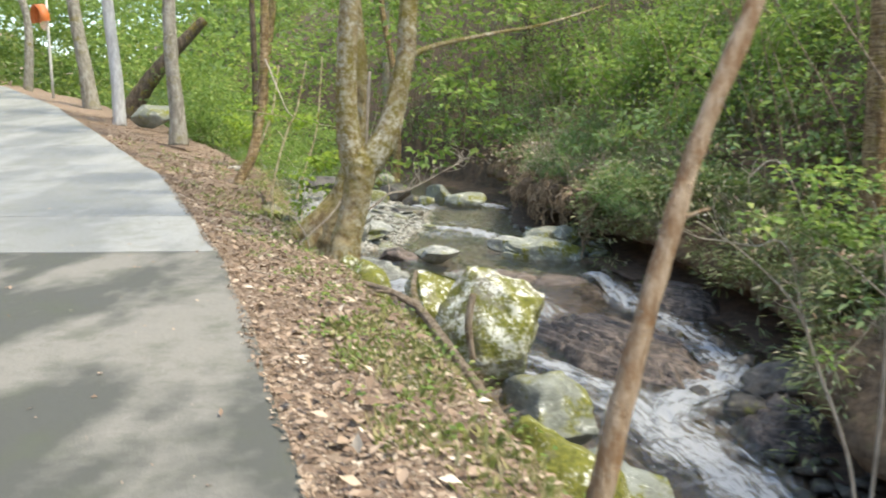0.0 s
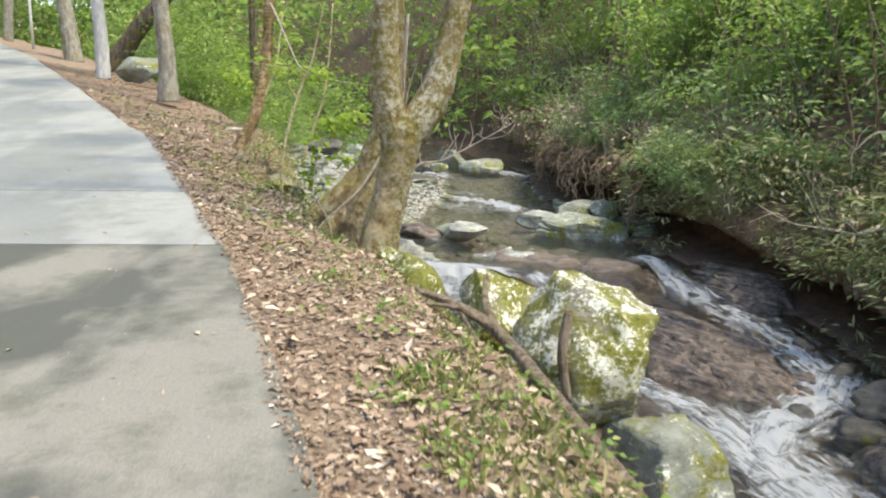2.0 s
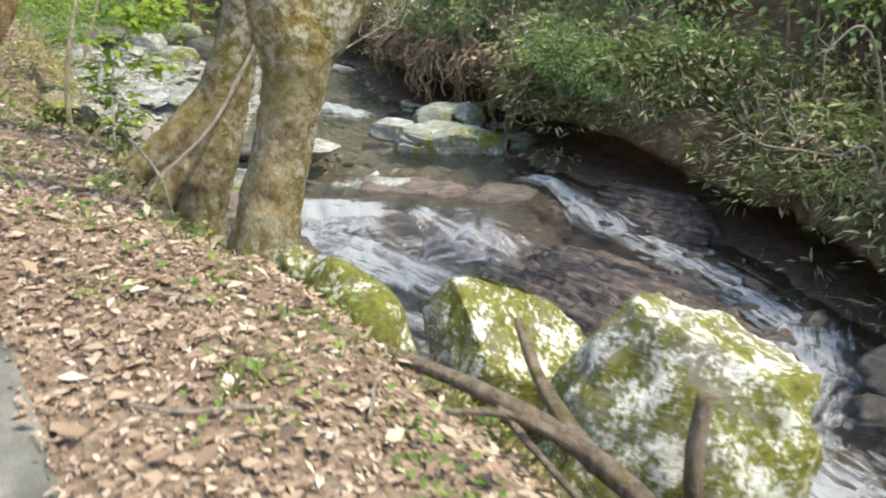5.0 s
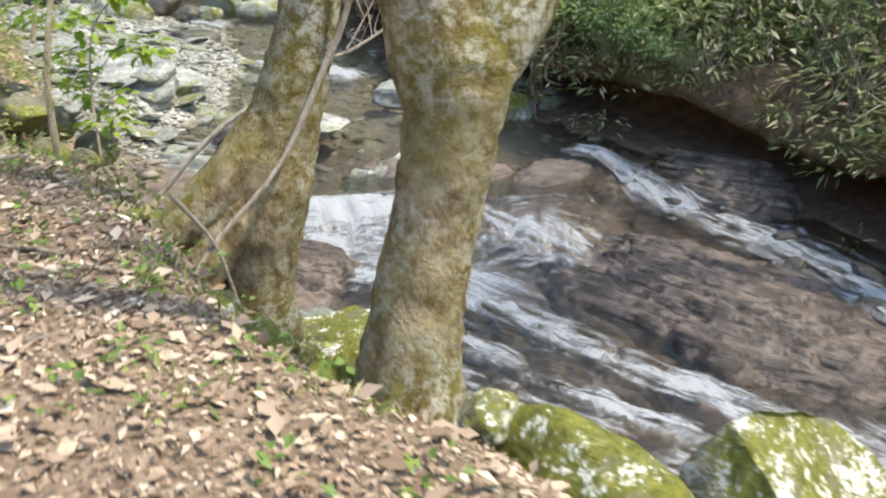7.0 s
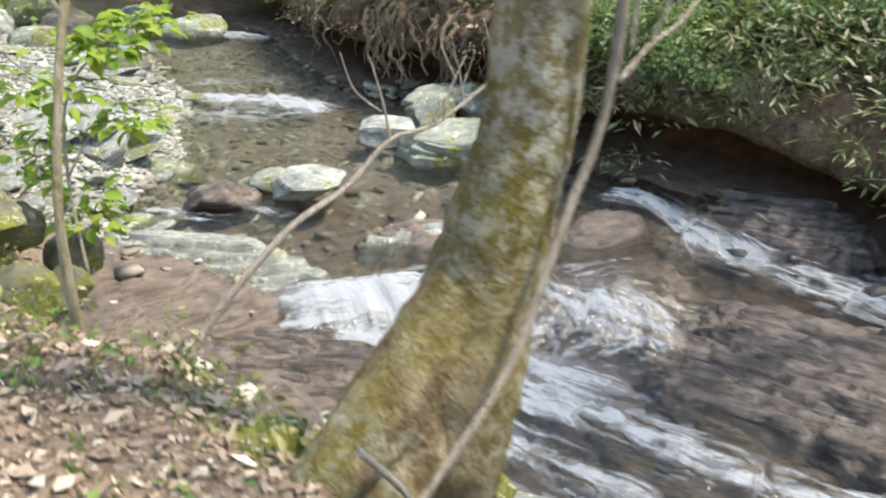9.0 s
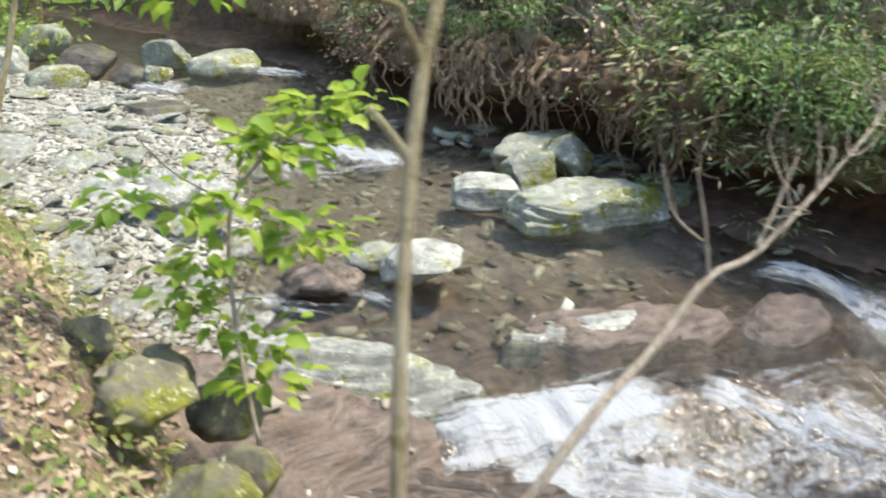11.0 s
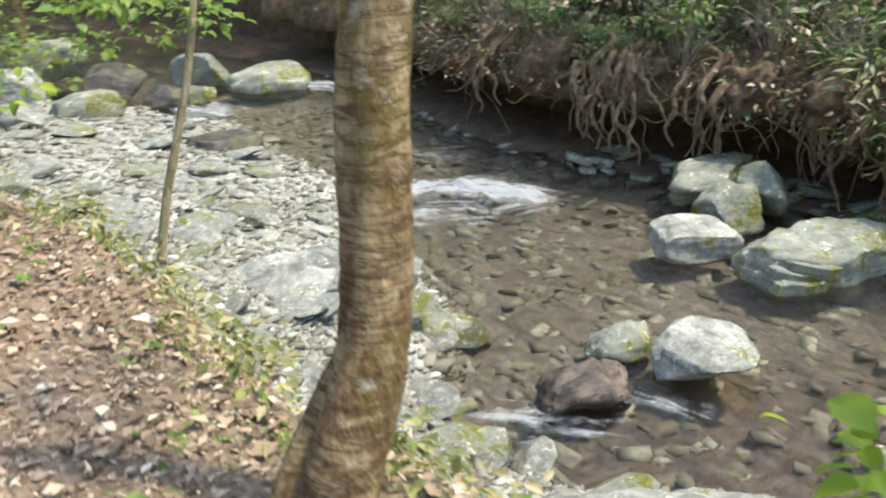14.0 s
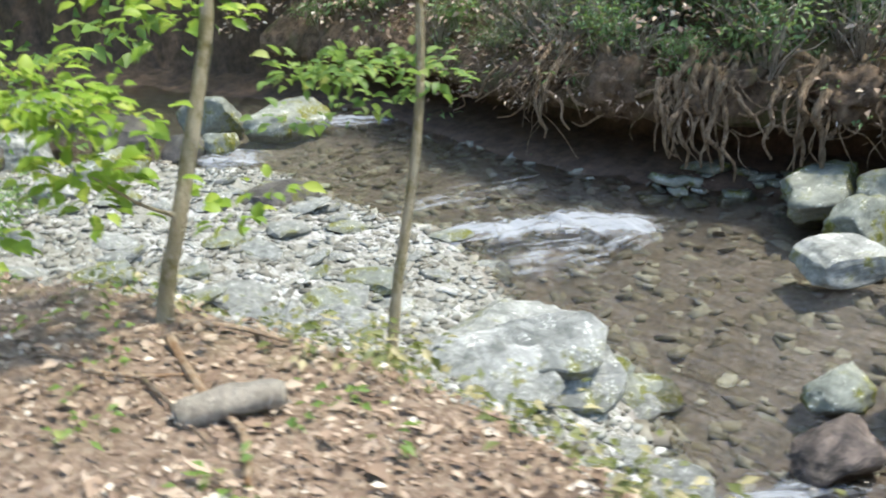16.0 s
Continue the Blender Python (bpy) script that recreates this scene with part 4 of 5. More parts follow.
tree("grey-barked tree at the road verge", (-6.85, 22.2, 1.2), [(-6.85, 22.2, 1.1), (-6.85, 22.2, 2), (-6.95, 22.2, 4), (-6.9, 22.4, 9)], [.26, .19, .17, .08], BARK_GREY, [],
     tall_crowns(-6.8, 22.2, 9, 3, 2000, 4), L=.14, seed=4)
tree("pale smooth-barked tree beside a boulder", (-10.5, 27.9, 1.7), [(-10.5, 27.9, 1.6), (-10.5, 27.9, 3), (-10.7, 27.9, 6), (-10.8, 28, 10)], [.22, .19, .17, .08], BARK_WHITE, [],
     tall_crowns(-10.6, 27.9, 10, 3, 2000, 5), L=.14, seed=5)
tree("brown-grey tree behind the boulder", (-14.2, 34.9, 2.4), [(-14.2, 34.9, 2.2), (-14.4, 34.9, 4), (-14.8, 35, 7), (-14.8, 35, 11)], [.36, .27, .24, .1], BARK_GREY, [],
     tall_crowns(-14.6, 34.9, 11, 3.5, 2000, 6), L=.16, seed=6)
# round traffic mirror on a pale post at the bend
e = thing("traffic_mirror", "round traffic mirror with an orange hood on a pale post", "traffic mirror", pose(-17.9, 39.7, 2.9))
POST, ORANGE, MIRROR = Mat("pale_galvanised_post"), Mat("orange_hood_paint"), Mat("mirror_face")
POST = POST.done(POST.mix(POST.noise(6), (.45, .45, .43), (.62, .62, .6)), .5, .4)
ORANGE = ORANGE.done(ORANGE.mix(ORANGE.noise(5), (.5, .12, .03), (.62, .2, .06)), .45, .4)
MIRROR.b.inputs["Metallic"].default_value = 1.0
MIRROR = MIRROR.done((.85, .86, .86), .08)
add("post", mesh_of("post", *tube([(0, 0, -.2), (-.03, 0, 1.5), (-.05, 0, 3.0), (-.05, 0, 4.4)], [.06, .06, .06, .05], 12), POST), e)
head = [(.0, -.06), (.3, -.05), (.5, -.02), (.56, .03), (.54, .06), (.3, .08), (.0, .1)]
vs, fs = [], []
for rr, d in head:
    vs += [(rr * math.cos(6.2832 * k / 24), d, rr * math.sin(6.2832 * k / 24)) for k in range(24)]
for i in range(len(head) - 1):
    fs += [(i * 24 + k, i * 24 + (k + 1) % 24, i * 24 + 24 + (k + 1) % 24, i * 24 + 24 + k) for k in range(24)]
hm = pose(-.25, -.1, 3.6, 8, 0, -45)
ob = add("mirror_face", mesh_of("mirror_face", vs, fs, MIRROR), e)
ob.matrix_basis = hm
vs, fs = [], []
for d, w in ((-.28, .6), (.12, .6), (.12, .57), (-.28, .57)):
    vs += [(w * math.cos(math.pi * (-.1 + 1.2 * k / 20)), d, w * math.sin(math.pi * (-.1 + 1.2 * k / 20))) for k in range(21)]
for i in range(4):
    fs += [(i * 21 + k, i * 21 + k + 1, (i * 21 + 22 + k) % 84, (i * 21 + 21 + k) % 84) for k in range(20)]
ob = add("hood", mesh_of("hood", vs, fs, ORANGE), e, "faded orange hood")
ob.matrix_basis = hm
tree("dark leaning dead trunk behind the boulder", (-12.0, 32.5, 2.0), [(-12.0, 32.5, 1.9), (-11.2, 32.6, 3.1), (-10.2, 32.7, 4.3), (-9, 33, 5.6)], [.4, .32, .25, .18], BARK_DARK, seed=8, name="leaning_trunk")
tree("slim dark trunk far among leaves", (-6.5, 30, .4), [(-6.5, 30, .2), (-6.5, 30, 3), (-6.6, 30, 9)], [.15, .12, .06], BARK_DARK, [], tall_crowns(-6.5, 30, 9, 3, 1500, 9), L=.15, seed=9)
tree("brown trunk on the far bank", (6.4, 12.6, .3), [(6.4, 12.6, 0), (6.35, 12.6, 2), (6.3, 12.6, 5), (6.2, 12.6, 10)], [.22, .17, .15, .07], BARK_BROWN, [],
     tall_crowns(6.4, 12.6, 9.5, 3.2, 2200, 10), L=.14, seed=10)
for i, (x, y) in enumerate([(12, 28), (4, 40), (-2, 36), (17, 14), (13, 4), (-9, 44), (-24, 50), (-16, 24), (18, 35), (-3, 46), (20, 22), (-20, 34), (6, 50)]):
    g = gz(x, y)
    r = random.Random(100 + i)
    rad = r.uniform(.12, .26)
    tree("forest tree with grey-brown trunk and leafy crown", (x, y, g), [(x, y, g - .3), (x + r.uniform(-.3, .3), y, g + 4), (x + r.uniform(-.8, .8), y, g + 8), (x + r.uniform(-1, 1), y, g + 12)],
         [rad * 1.3, rad, rad * .8, rad * .3], [BARK_GREY, BARK_DARK, BARK_BROWN][i % 3], [], tall_crowns(x, y, g + 9.5, 3.4, 1600, 20 + i), L=.17, seed=30 + i, sides=10)

# dead leaning pole and its broken stub
e = thing("dead_trunk", "leaning bare dead trunk with peeling bark", "dead tree", pose(.82, 4.3, -.5))
o = np.array((.82, 4.3, -.5))
pts = curve(np.array([(.8, 4.28, -.6), (.95, 4.33, .1), (1.19, 4.4, 1.0), (1.36, 4.44, 1.55), (1.62, 4.5, 2.2), (2.0, 4.6, 3.4), (2.3, 4.7, 4.6)]) - o, 40)
add("trunk", mesh_of("trunk", *tube(pts, np.interp(np.linspace(0, 1, 40), [0, .3, .36, .38, .6, 1], [.075, .055, .062, .05, .055, .03]), 12, .1, 5), DEADWOOD), e)
add("stub", mesh_of("stub", *tube(curve(np.array([(1.2, 4.4, 1.02), (1.3, 4.38, 1.07), (1.38, 4.36, 1.1)]) - o, 5), [.02, .014, .012, .01, .006], 6), DEADWOOD), e)

# fallen forked branch on the bank
e = thing("fallen_branch", "forked grey-brown branch lying down the bank", "branch", pose(-.23, 8.1, -.25))
o = np.array((-.23, 8.1, -.25))
for name, pts, rad in (("main_stem", [(-.85, 8.95, -.12), (-.5, 8.5, -.15), (-.23, 8.1, -.23), (0, 7.4, -.35), (.2, 6.7, -.45), (.45, 5.9, -.6)], [.026, .038, .046, .046, .042, .038]),
                       ("side_stem", [(-.23, 8.1, -.25), (-.3, 8.5, -.1), (-.28, 8.85, .02)], [.045, .03, .018]),
                       ("side_stem", [(-.1, 7.75, -.32), (-.02, 7.3, -.45), (.1, 6.6, -.6)], [.03, .024, .016]),
                       ("side_stem", [(-.5, 8.5, -.16), (-.45, 8.2, -.2), (-.3, 7.6, -.3)], [.02, .016, .01]),
                       ("side_stem", [(-.23, 8.1, -.22), (-.5, 8.25, -.1), (-.75, 8.3, -.08)], [.03, .02, .01]),
                       ("side_stem", [(.3, 8.15, -.75), (.25, 8.2, -.4), (.3, 8.25, -.1)], [.03, .04, .035])):
    m = len(pts) * 5
    add(name, mesh_of(name, *tube(curve(np.array(pts) - o, m), np.interp(np.linspace(0, 1, m), np.linspace(0, 1, len(rad)), rad), 9, .1, m), STICK), e)

# slim saplings
def fine_twigs(points, n, length, seed):
    """Thin bent twigs that rise from the outer half of a stem."""
    r, out = np.random.default_rng(seed), []
    line = curve(points, 40)
    for _ in range(n):
        b = line[r.integers(14, 39)]
        v = np.array([r.normal() * .45 + .15, r.normal() * .3, r.uniform(.3, 1.0)]) * length * r.uniform(.5, 1.2)
        bend = r.normal(size=3) * .12 * length
        out.append(([tuple(b), tuple(b + v * .45 + bend), tuple(b + v * .75 - bend * .5), tuple(b + v)], [.006, .0045, .0035, .002]))
    return out


def sapling(label, pts, rad, twigs, sprays, leaf, L, seed, mat=BARK_SAPLING, name="sapling"):
    o = np.array(pts[0])
    r = np.random.default_rng(seed)
    e = thing(name, label, "sapling", pose(*o))
    m = len(pts) * 6
    add("stem", mesh_of("stem", *tube(curve(np.array(pts) - o, m), np.interp(np.linspace(0, 1, m), np.linspace(0, 1, len(rad)), rad), 9, .06, seed), mat), e)
    for q, qr in twigs:
        m = len(q) * 4
        add("twig", mesh_of("twig", *tube(curve(np.array(q) - o, m), np.interp(np.linspace(0, 1, m), np.linspace(0, 1, len(qr)), qr), 6, .08, seed), mat), e)
    if sprays:
        got = [crown_leaves(np.array(c) - o, np.array(s), k, L, r, .15, .35) for c, s, k in sprays]
        add("crown", broad_leaf_mesh("crown", *[np.concatenate(a) for a in zip(*got)], leaf), e)
    return e


sapling("slim olive-barked sapling forked above head height", [(-2.74, 13.58, -.1), (-2.73, 13.6, .5), (-2.64, 13.72, 1.0), (-2.55, 13.82, 1.34), (-2.48, 13.88, 1.55), (-2.36, 13.95, 1.85), (-2.2, 14.0, 2.6)], [.03, .021, .018, .019, .019, .016, .01],
        [([(-2.55, 13.82, 1.32), (-2.6, 13.83, 1.4), (-2.65, 13.84, 1.47)], [.014, .012, .007]), ([(-2.48, 13.88, 1.54), (-2.52, 13.9, 1.65), (-2.56, 13.92, 1.7), (-2.85, 14.07, 1.75), (-3.4, 14.35, 1.83)], [.013, .011, .009, .007, .004])],
        [((-3.2, 14.5, 1.9), (.35, .3, .1), 40)], LEAF_LIME, .08, 51)
sapling("bare leaning pale shrub with bent twigs", [(-2.35, 14.1, -.75), (-2.1, 14.2, -.4), (-1.6, 14.25, .04), (-1.2, 14.35, .2), (-.9, 14.38, .43), (-.56, 14.4, .5), (.16, 14.5, .88), (.4, 14.6, 1.0)], [.026, .024, .021, .019, .017, .013, .007, .003],
        [([(-.9, 14.38, .43), (-.93, 14.4, .66), (-.99, 14.42, .92)], [.01, .007, .003]), ([(-.61, 14.4, .5), (-.5, 14.42, .65), (-.36, 14.45, .86)], [.011, .008, .004]),
         ([(-.94, 14.4, .6), (-1.09, 14.42, .74), (-1.15, 14.45, .95)], [.007, .005, .003]), ([(-.2, 14.45, .68), (-.16, 14.5, .85), (-.2, 14.52, 1.05)], [.007, .005, .003]),
         ([(-.45, 14.42, .74), (-.5, 14.5, .95), (-.42, 14.5, 1.1)], [.006, .004, .002]), ([(0, 14.48, .8), (.15, 14.5, .8), (.35, 14.55, .86)], [.006, .004, .002])] + fine_twigs([(-1.6, 14.25, .04), (-.9, 14.38, .43), (-.56, 14.4, .5), (.16, 14.5, .88), (.4, 14.6, 1.0)], 16, .42, 4), [], LEAF_BRIGHT, .1, 52, TWIG, "bare_shrub")
sapling("thin sapling with small green leaves at the gravel bar", [(-3.5, 20.35, -.15), (-3.38, 20.37, .3), (-3.12, 20.4, 1.05), (-2.97, 20.45, 1.75), (-2.85, 20.5, 3.2)], [.035, .03, .026, .022, .015],
        [], [((-3.0, 20.6, 1.2), (.3, .3, .2), 45), ((-3.5, 20.7, 1.25), (.35, .4, .15), 40), ((-3.3, 20.5, 1.5), (.5, .35, .25), 190)], LEAF_BRIGHT, .08, 53, BARK_SAPLING)
sapling("thin leafy sapling on the bank", [(-4.66, 20.5, .2), (-4.56, 20.5, .68), (-4.43, 20.47, 1.03), (-4.22, 20.52, 1.5), (-4.06, 20.55, 1.95), (-3.9, 20.6, 3)], [.045, .04, .036, .032, .03, .02],
        [([(-4.43, 20.47, 1.03), (-4.6, 20.4, 1.15), (-4.8, 20.3, 1.35)], [.012, .008, .004])],
        [((-4.75, 20.3, 1.5), (.4, .4, .22), 70), ((-4.3, 20.3, 1.15), (.3, .3, .15), 30), ((-4.6, 20.6, 1.95), (.7, .5, .25), 150), ((-4.65, 20.5, 1.55), (.65, .4, .25), 190), ((-4.95, 20.4, 1.25), (.4, .3, .2), 70)], LEAF_LIME, .09, 54, BARK_SAPLING)
sapling("low sapling with a spray of bright green leaves", [(-2.6, 15.5, -.5), (-2.6, 15.7, .1), (-2.5, 15.9, .6), (-2.2, 15.9, .9), (-1.87, 15.86, 1.08)], [.012, .011, .009, .006, .003],
        [([(-2.6, 15.7, .1), (-2.4, 15.8, .35), (-2.15, 15.8, .45)], [.007, .005, .003]), ([(-2.5, 15.9, .6), (-2.75, 15.9, .8), (-2.9, 15.9, 1.0)], [.007, .005, .003])],
        [((-2.4, 15.9, .88), (.45, .3, .1), 110), ((-2.75, 15.9, .7), (.35, .3, .1), 70), ((-2.35, 15.85, .35), (.4, .3, .16), 80), ((-2.0, 15.86, 1.03), (.28, .2, .07), 55), ((-2.6, 15.7, -.1), (.25, .2, .2), 50), ((-2.7, 15.9, .15), (.3, .2, .1), 45)], LEAF_LIME, .115, 55, TWIG)
sapling("low hanging branch with large bright leaves", [(-3.52, 17.15, 2.9), (-3.3, 16.6, 2.6), (-3.0, 16.0, 2.1), (-2.75, 15.65, 1.75), (-2.3, 15.7, 1.6), (-1.5, 15.9, 1.5)], [.02, .016, .012, .009, .006, .003],
        [], [((-3.6, 17.2, 2.5), (.8, .6, .4), 110), ((-2.8, 15.6, 1.72), (.4, .3, .12), 85), ((-2.5, 15.7, 1.6), (.3, .25, .1), 45)], LEAF_LIME, .1, 56, TWIG, "hanging_branch")
sapling("arching bare twigs with pale green leaves by the rapids", [(3.75, 7.1, -2.5), (3.55, 7.1, -1.4), (3.25, 7.1, -.6), (3.0, 7.1, .0), (2.55, 7.05, .45), (2.1, 7.0, .75)], [.02, .018, .015, .012, .008, .004],
        [([(3.85, 7.3, -2.4), (3.85, 7.2, -.6), (3.75, 7.1, .3), (3.6, 7.1, .9)], [.02, .016, .012, .006]), ([(3.75, 7.1, .1), (3.4, 7.1, .4), (3.0, 7.1, .65)], [.01, .007, .003]),
         ([(3.2, 7.1, -.5), (3.0, 7.05, .1), (2.85, 7.0, .7)], [.01, .007, .003]), ([(3.3, 7.1, -.6), (3.55, 7.1, -.3), (3.75, 7.1, .0)], [.008, .006, .003])],
        [((3.0, 7.0, .75), (.8, .4, .2), 260), ((3.5, 7.1, 1.05), (.6, .4, .2), 180), ((3.25, 7.0, -.45), (.22, .2, .12), 30)], LEAF_BRIGHT, .075, 57, TWIG)


sapling("bare pale twigs reaching out from the far bank", [(6.3, 13.7, gz(6.3, 13.7) - .05), (5.38, 13.2, -0.34), (4.89, 13.2, -0.31), (4.39, 13.2, -0.23), (3.96, 13.2, -0.16), (3.53, 13.2, 0.06)], [.022, .016, .014, .012, .008, .004],
        [([(4.39, 13.2, -0.23), (4.17, 13.2, 0.16), (3.88, 13.2, 0.54)], [.009, .006, .003]), ([(4.46, 13.2, -0.24), (4.23, 13.2, 0.22), (4.21, 13.2, 0.61)], [.009, .006, .003]), ([(4.89, 13.2, -0.31), (4.58, 13.2, -0.04), (4.34, 13.2, 0.16)], [.009, .006, .003]), ([(3.96, 13.2, -0.16), (3.75, 13.2, -0.04), (3.42, 13.2, -0.17)], [.009, .006, .003])], [], LEAF_BRIGHT, .1, 58, TWIG, "bare_shrub")
sapling("pale forked twig above the far bank", [(6.6, 14.0, gz(6.6, 14.0) - .05), (5.47, 13.6, 0.85), (4.92, 13.6, 0.78), (4.9, 13.6, 0.51), (4.9, 13.6, 0.37)], [.02, .014, .012, .008, .004],
        [([(4.92, 13.6, 0.78), (4.75, 13.6, 0.91), (4.81, 13.6, 1.04)], [.009, .006, .003]), ([(4.92, 13.6, 0.79), (4.96, 13.6, 0.97), (5.08, 13.6, 1.1)], [.009, .006, .003])], [], LEAF_BRIGHT, .1, 59, TWIG, "bare_shrub")


# ---- undergrowth ----
def shrub_kind(label, seed, size, n, L, W, leaf, stems, droop, category="shrub", stem_mat=TWIG):
    """A bush: bent stems and leaves in sprays at their ends."""
    r = np.random.default_rng(seed)
    e = thing("shrub", label, category)
    tips, tubes = [], []
    for i in range(stems):
        a, s = r.uniform(0, 6.28), r.uniform(.25, 1)
        tip = np.array([math.cos(a) * size[0] * s, math.sin(a) * size[1] * s, size[2] * r.uniform(.55, 1.1) * (1.1 - .35 * s)])
        q = curve([(0, 0, -.15), tip * (.35, .35, .5) + r.normal(size=3) * .08, tip * (.7, .7, .85) + r.normal(size=3) * .08, tip], 8)
        tubes.append(tube(q, np.linspace(.016, .004, 8), 4, .1, i, False))
        for t in q[3:]:
            tips.append(t)
    add("stem", mesh_of("stem", *join(tubes), stem_mat), e)
    tips = np.array(tips)
    idx = r.integers(0, len(tips), n)
    off = r.normal(size=(n, 3)) * np.array([1, 1, .5]) * .16 * size[0]
    P = tips[idx] + off
    P[:, 2] = np.maximum(P[:, 2], .03)
    D = off / (np.linalg.norm(off, axis=1, keepdims=True) + 1e-6) + r.normal(size=(n, 3)) * .4
    D[:, 2] -= droop
    N = np.stack([r.normal(size=n) * .45, r.normal(size=n) * .45, np.ones(n)], 1)
    ln = L * r.uniform(.55, 1.3, n)
    if n:
        add("foliage", leaf_mesh("foliage", P, D, N, ln, W * r.uniform(.7, 1.2, n), leaf), e)
    return e


KINDS = {
    "bamboo": [shrub_kind("dark green broad-bladed bamboo grass on the bank", 60 + i, (.75, .75, .8), 480, .16, .03, LEAF_BAMBOO, 12, .5) for i in range(3)],
    "dark": [shrub_kind("dense dark evergreen shrub", 70 + i, (.9, .9, 1.1), 900, .1, .045, LEAF_MID, 10, .2) for i in range(3)],
    "bright": [shrub_kind("bright green leafy understorey shrub", 80 + i, (1.3, 1.3, 1.9), 1100, .12, .065, LEAF_BRIGHT, 12, .15) for i in range(3)],
    "bare": [shrub_kind("tangle of bare brown twigs", 90 + i, (.8, .8, 1.1), 60, .08, .03, LEAF_DARK, 26, .2) for i in range(3)],
}
USED = set()


def plant(kind, x, y, s, r, dz=0.0):
    k = r.choice(KINDS[kind])
    m = pose(x, y, gz(x, y) + dz, r.uniform(-8, 8), r.uniform(-8, 8), r.uniform(0, 360)) @ Matrix.Scale(s, 4)
    if k.name in USED:
        copy_thing(k, m)
    else:
        k.matrix_basis = m
        USED.add(k.name)


r = random.Random(5)
for i in range(190):       # along the far bank, hanging over it
    y = r.uniform(9.5, 30)
    high = y > 19
    u = r.uniform(.45, 2.2) if high else r.uniform(.15, 2.2) if y > 11.5 else r.uniform(1.0, 2.6)
    x = float(at(RIGHT_X, y)) + u
    plant(r.choice(["bare", "bare", "bare", "bare", "bamboo", "dark"] if high else ["bamboo", "bamboo", "bare", "dark", "bare"]), x, y, r.uniform(.6, 1.05), r, float(bank_top(np.array([x]), np.array([y]))[0]) - gz(x, y) - .08)
for i in range(70):        # far hillside
    y = r.uniform(4, 34)
    x = float(at(RIGHT_X, y)) + r.uniform(2.2, 7)
    plant(r.choice(["dark", "bare", "bright", "bamboo"]), x, y, r.uniform(.9, 1.5), r)
for i in range(22):        # upstream, beside the gravel bar and the verge
    y = r.uniform(24.5, 36)
    x = float(at(FOOT_X, y)) + r.uniform(-1.6, .6)
    plant(r.choice(["bright", "dark"]), x, y, r.uniform(.45, .9), r)


def thicket(name, label, n, per, xs, ys, height, size, L, leaf, seed, lift=0.0, slim=1.0):
    """Leaves in many sprays standing over a stretch of slope. xs: function of y and a 0..1 number."""
    q = np.random.default_rng(seed)
    y = q.uniform(*ys, n)
    x = xs(y, q.random(n))
    z = bank_top(x, y) + lift + height * q.random(n) ** 1.3
    c = np.stack([x, y, z], 1)
    idx = np.repeat(np.arange(n), per)
    off = q.normal(size=(n * per, 3)) * np.array([1, 1, .28]) * size
    D = off + q.normal(size=off.shape) * size * .4
    D[:, 2] -= .25 * size
    N = np.stack([q.normal(size=len(off)) * .5, q.normal(size=len(off)) * .5, np.ones(len(off))], 1)
    ln = L * q.uniform(.6, 1.4, len(off))
    tagged(add(name, leaf_mesh(name, c[idx] + off, D, N, ln, ln * slim * q.uniform(.4, .6, len(off)), leaf)), label, "undergrowth", kind="stuff")


hill = lambda a, b, p: (lambda y, u: at(RIGHT_X, y) + a + b * u ** p)
thicket("undergrowth", "blue-green undergrowth in layers on the far slope", 620, 46, hill(1.2, 13, 1.5), (9, 40), 1.5, .42, .15, LEAF_MID, 201, .1)
thicket("undergrowth", "bright green saplings over the far slope", 480, 54, hill(3.0, 18, 1.2), (7, 46), 3.6, .6, .17, LEAF_BRIGHT, 202, 1.0)
thicket("undergrowth", "light green leaves above the far bank", 230, 40, hill(2.4, 6, 1.2), (7, 20), 2.2, .42, .13, LEAF_BRIGHT, 207, .9)
thicket("bank_leaves", "bamboo grass hanging over the undercut bank", 330, 26, hill(.15, 1.9, 1.0), (11, 20), .7, .22, .17, LEAF_BAMBOO, 208, .05, .4)
thicket("bank_leaves", "brown dead leaves caught in the bank growth", 330, 22, hill(.2, 3.5, 1.0), (10, 32), .8, .26, .1, LITTER, 209, .05)
thicket("bank_leaves", "small green plants on the root bank", 110, 24, hill(.3, 2.6, 1.0), (17, 30), .8, .2, .1, LEAF_MID, 210, .1)
thicket("bank_leaves", "leaves drooping over the lip of the undercut bank", 190, 22, hill(.05, .5, 1.0), (9, 20), .4, .16, .15, LEAF_BAMBOO, 214, -.12, .4)
thicket("bank_plants", "low green plants among the stones of the bank", 170, 20, lambda y, u: at(CREST_X, y) - .15 + (at(FOOT_X, y) - at(CREST_X, y) + .1) * u, (12.3, 21.5), .22, .09, .06, LEAF_GRASS, 215, .0)
thicket("far_woods", "green leaves over the stones upstream", 260, 30, lambda y, u: at(FOOT_X, y) - 2 + 7 * u, (29.5, 40), 2.6, .4, .14, LEAF_BRIGHT, 216, .3)
thicket("far_woods", "darker leaves over the stones upstream", 200, 30, lambda y, u: at(FOOT_X, y) - 3 + 8 * u, (30, 42), 2.0, .4, .15, LEAF_MID, 217, .1)
thicket("bank_leaves", "brown dead growth hanging on the root bank", 300, 24, hill(.05, 1.3, 1.0), (18, 28), .35, .15, .09, LITTER, 218, -.18, .5)
thicket("bank_leaves", "small ferns on the root bank", 60, 18, hill(.05, 1.0, 1.0), (18, 28), .4, .14, .1, LEAF_MID, 219, -.1, .6)
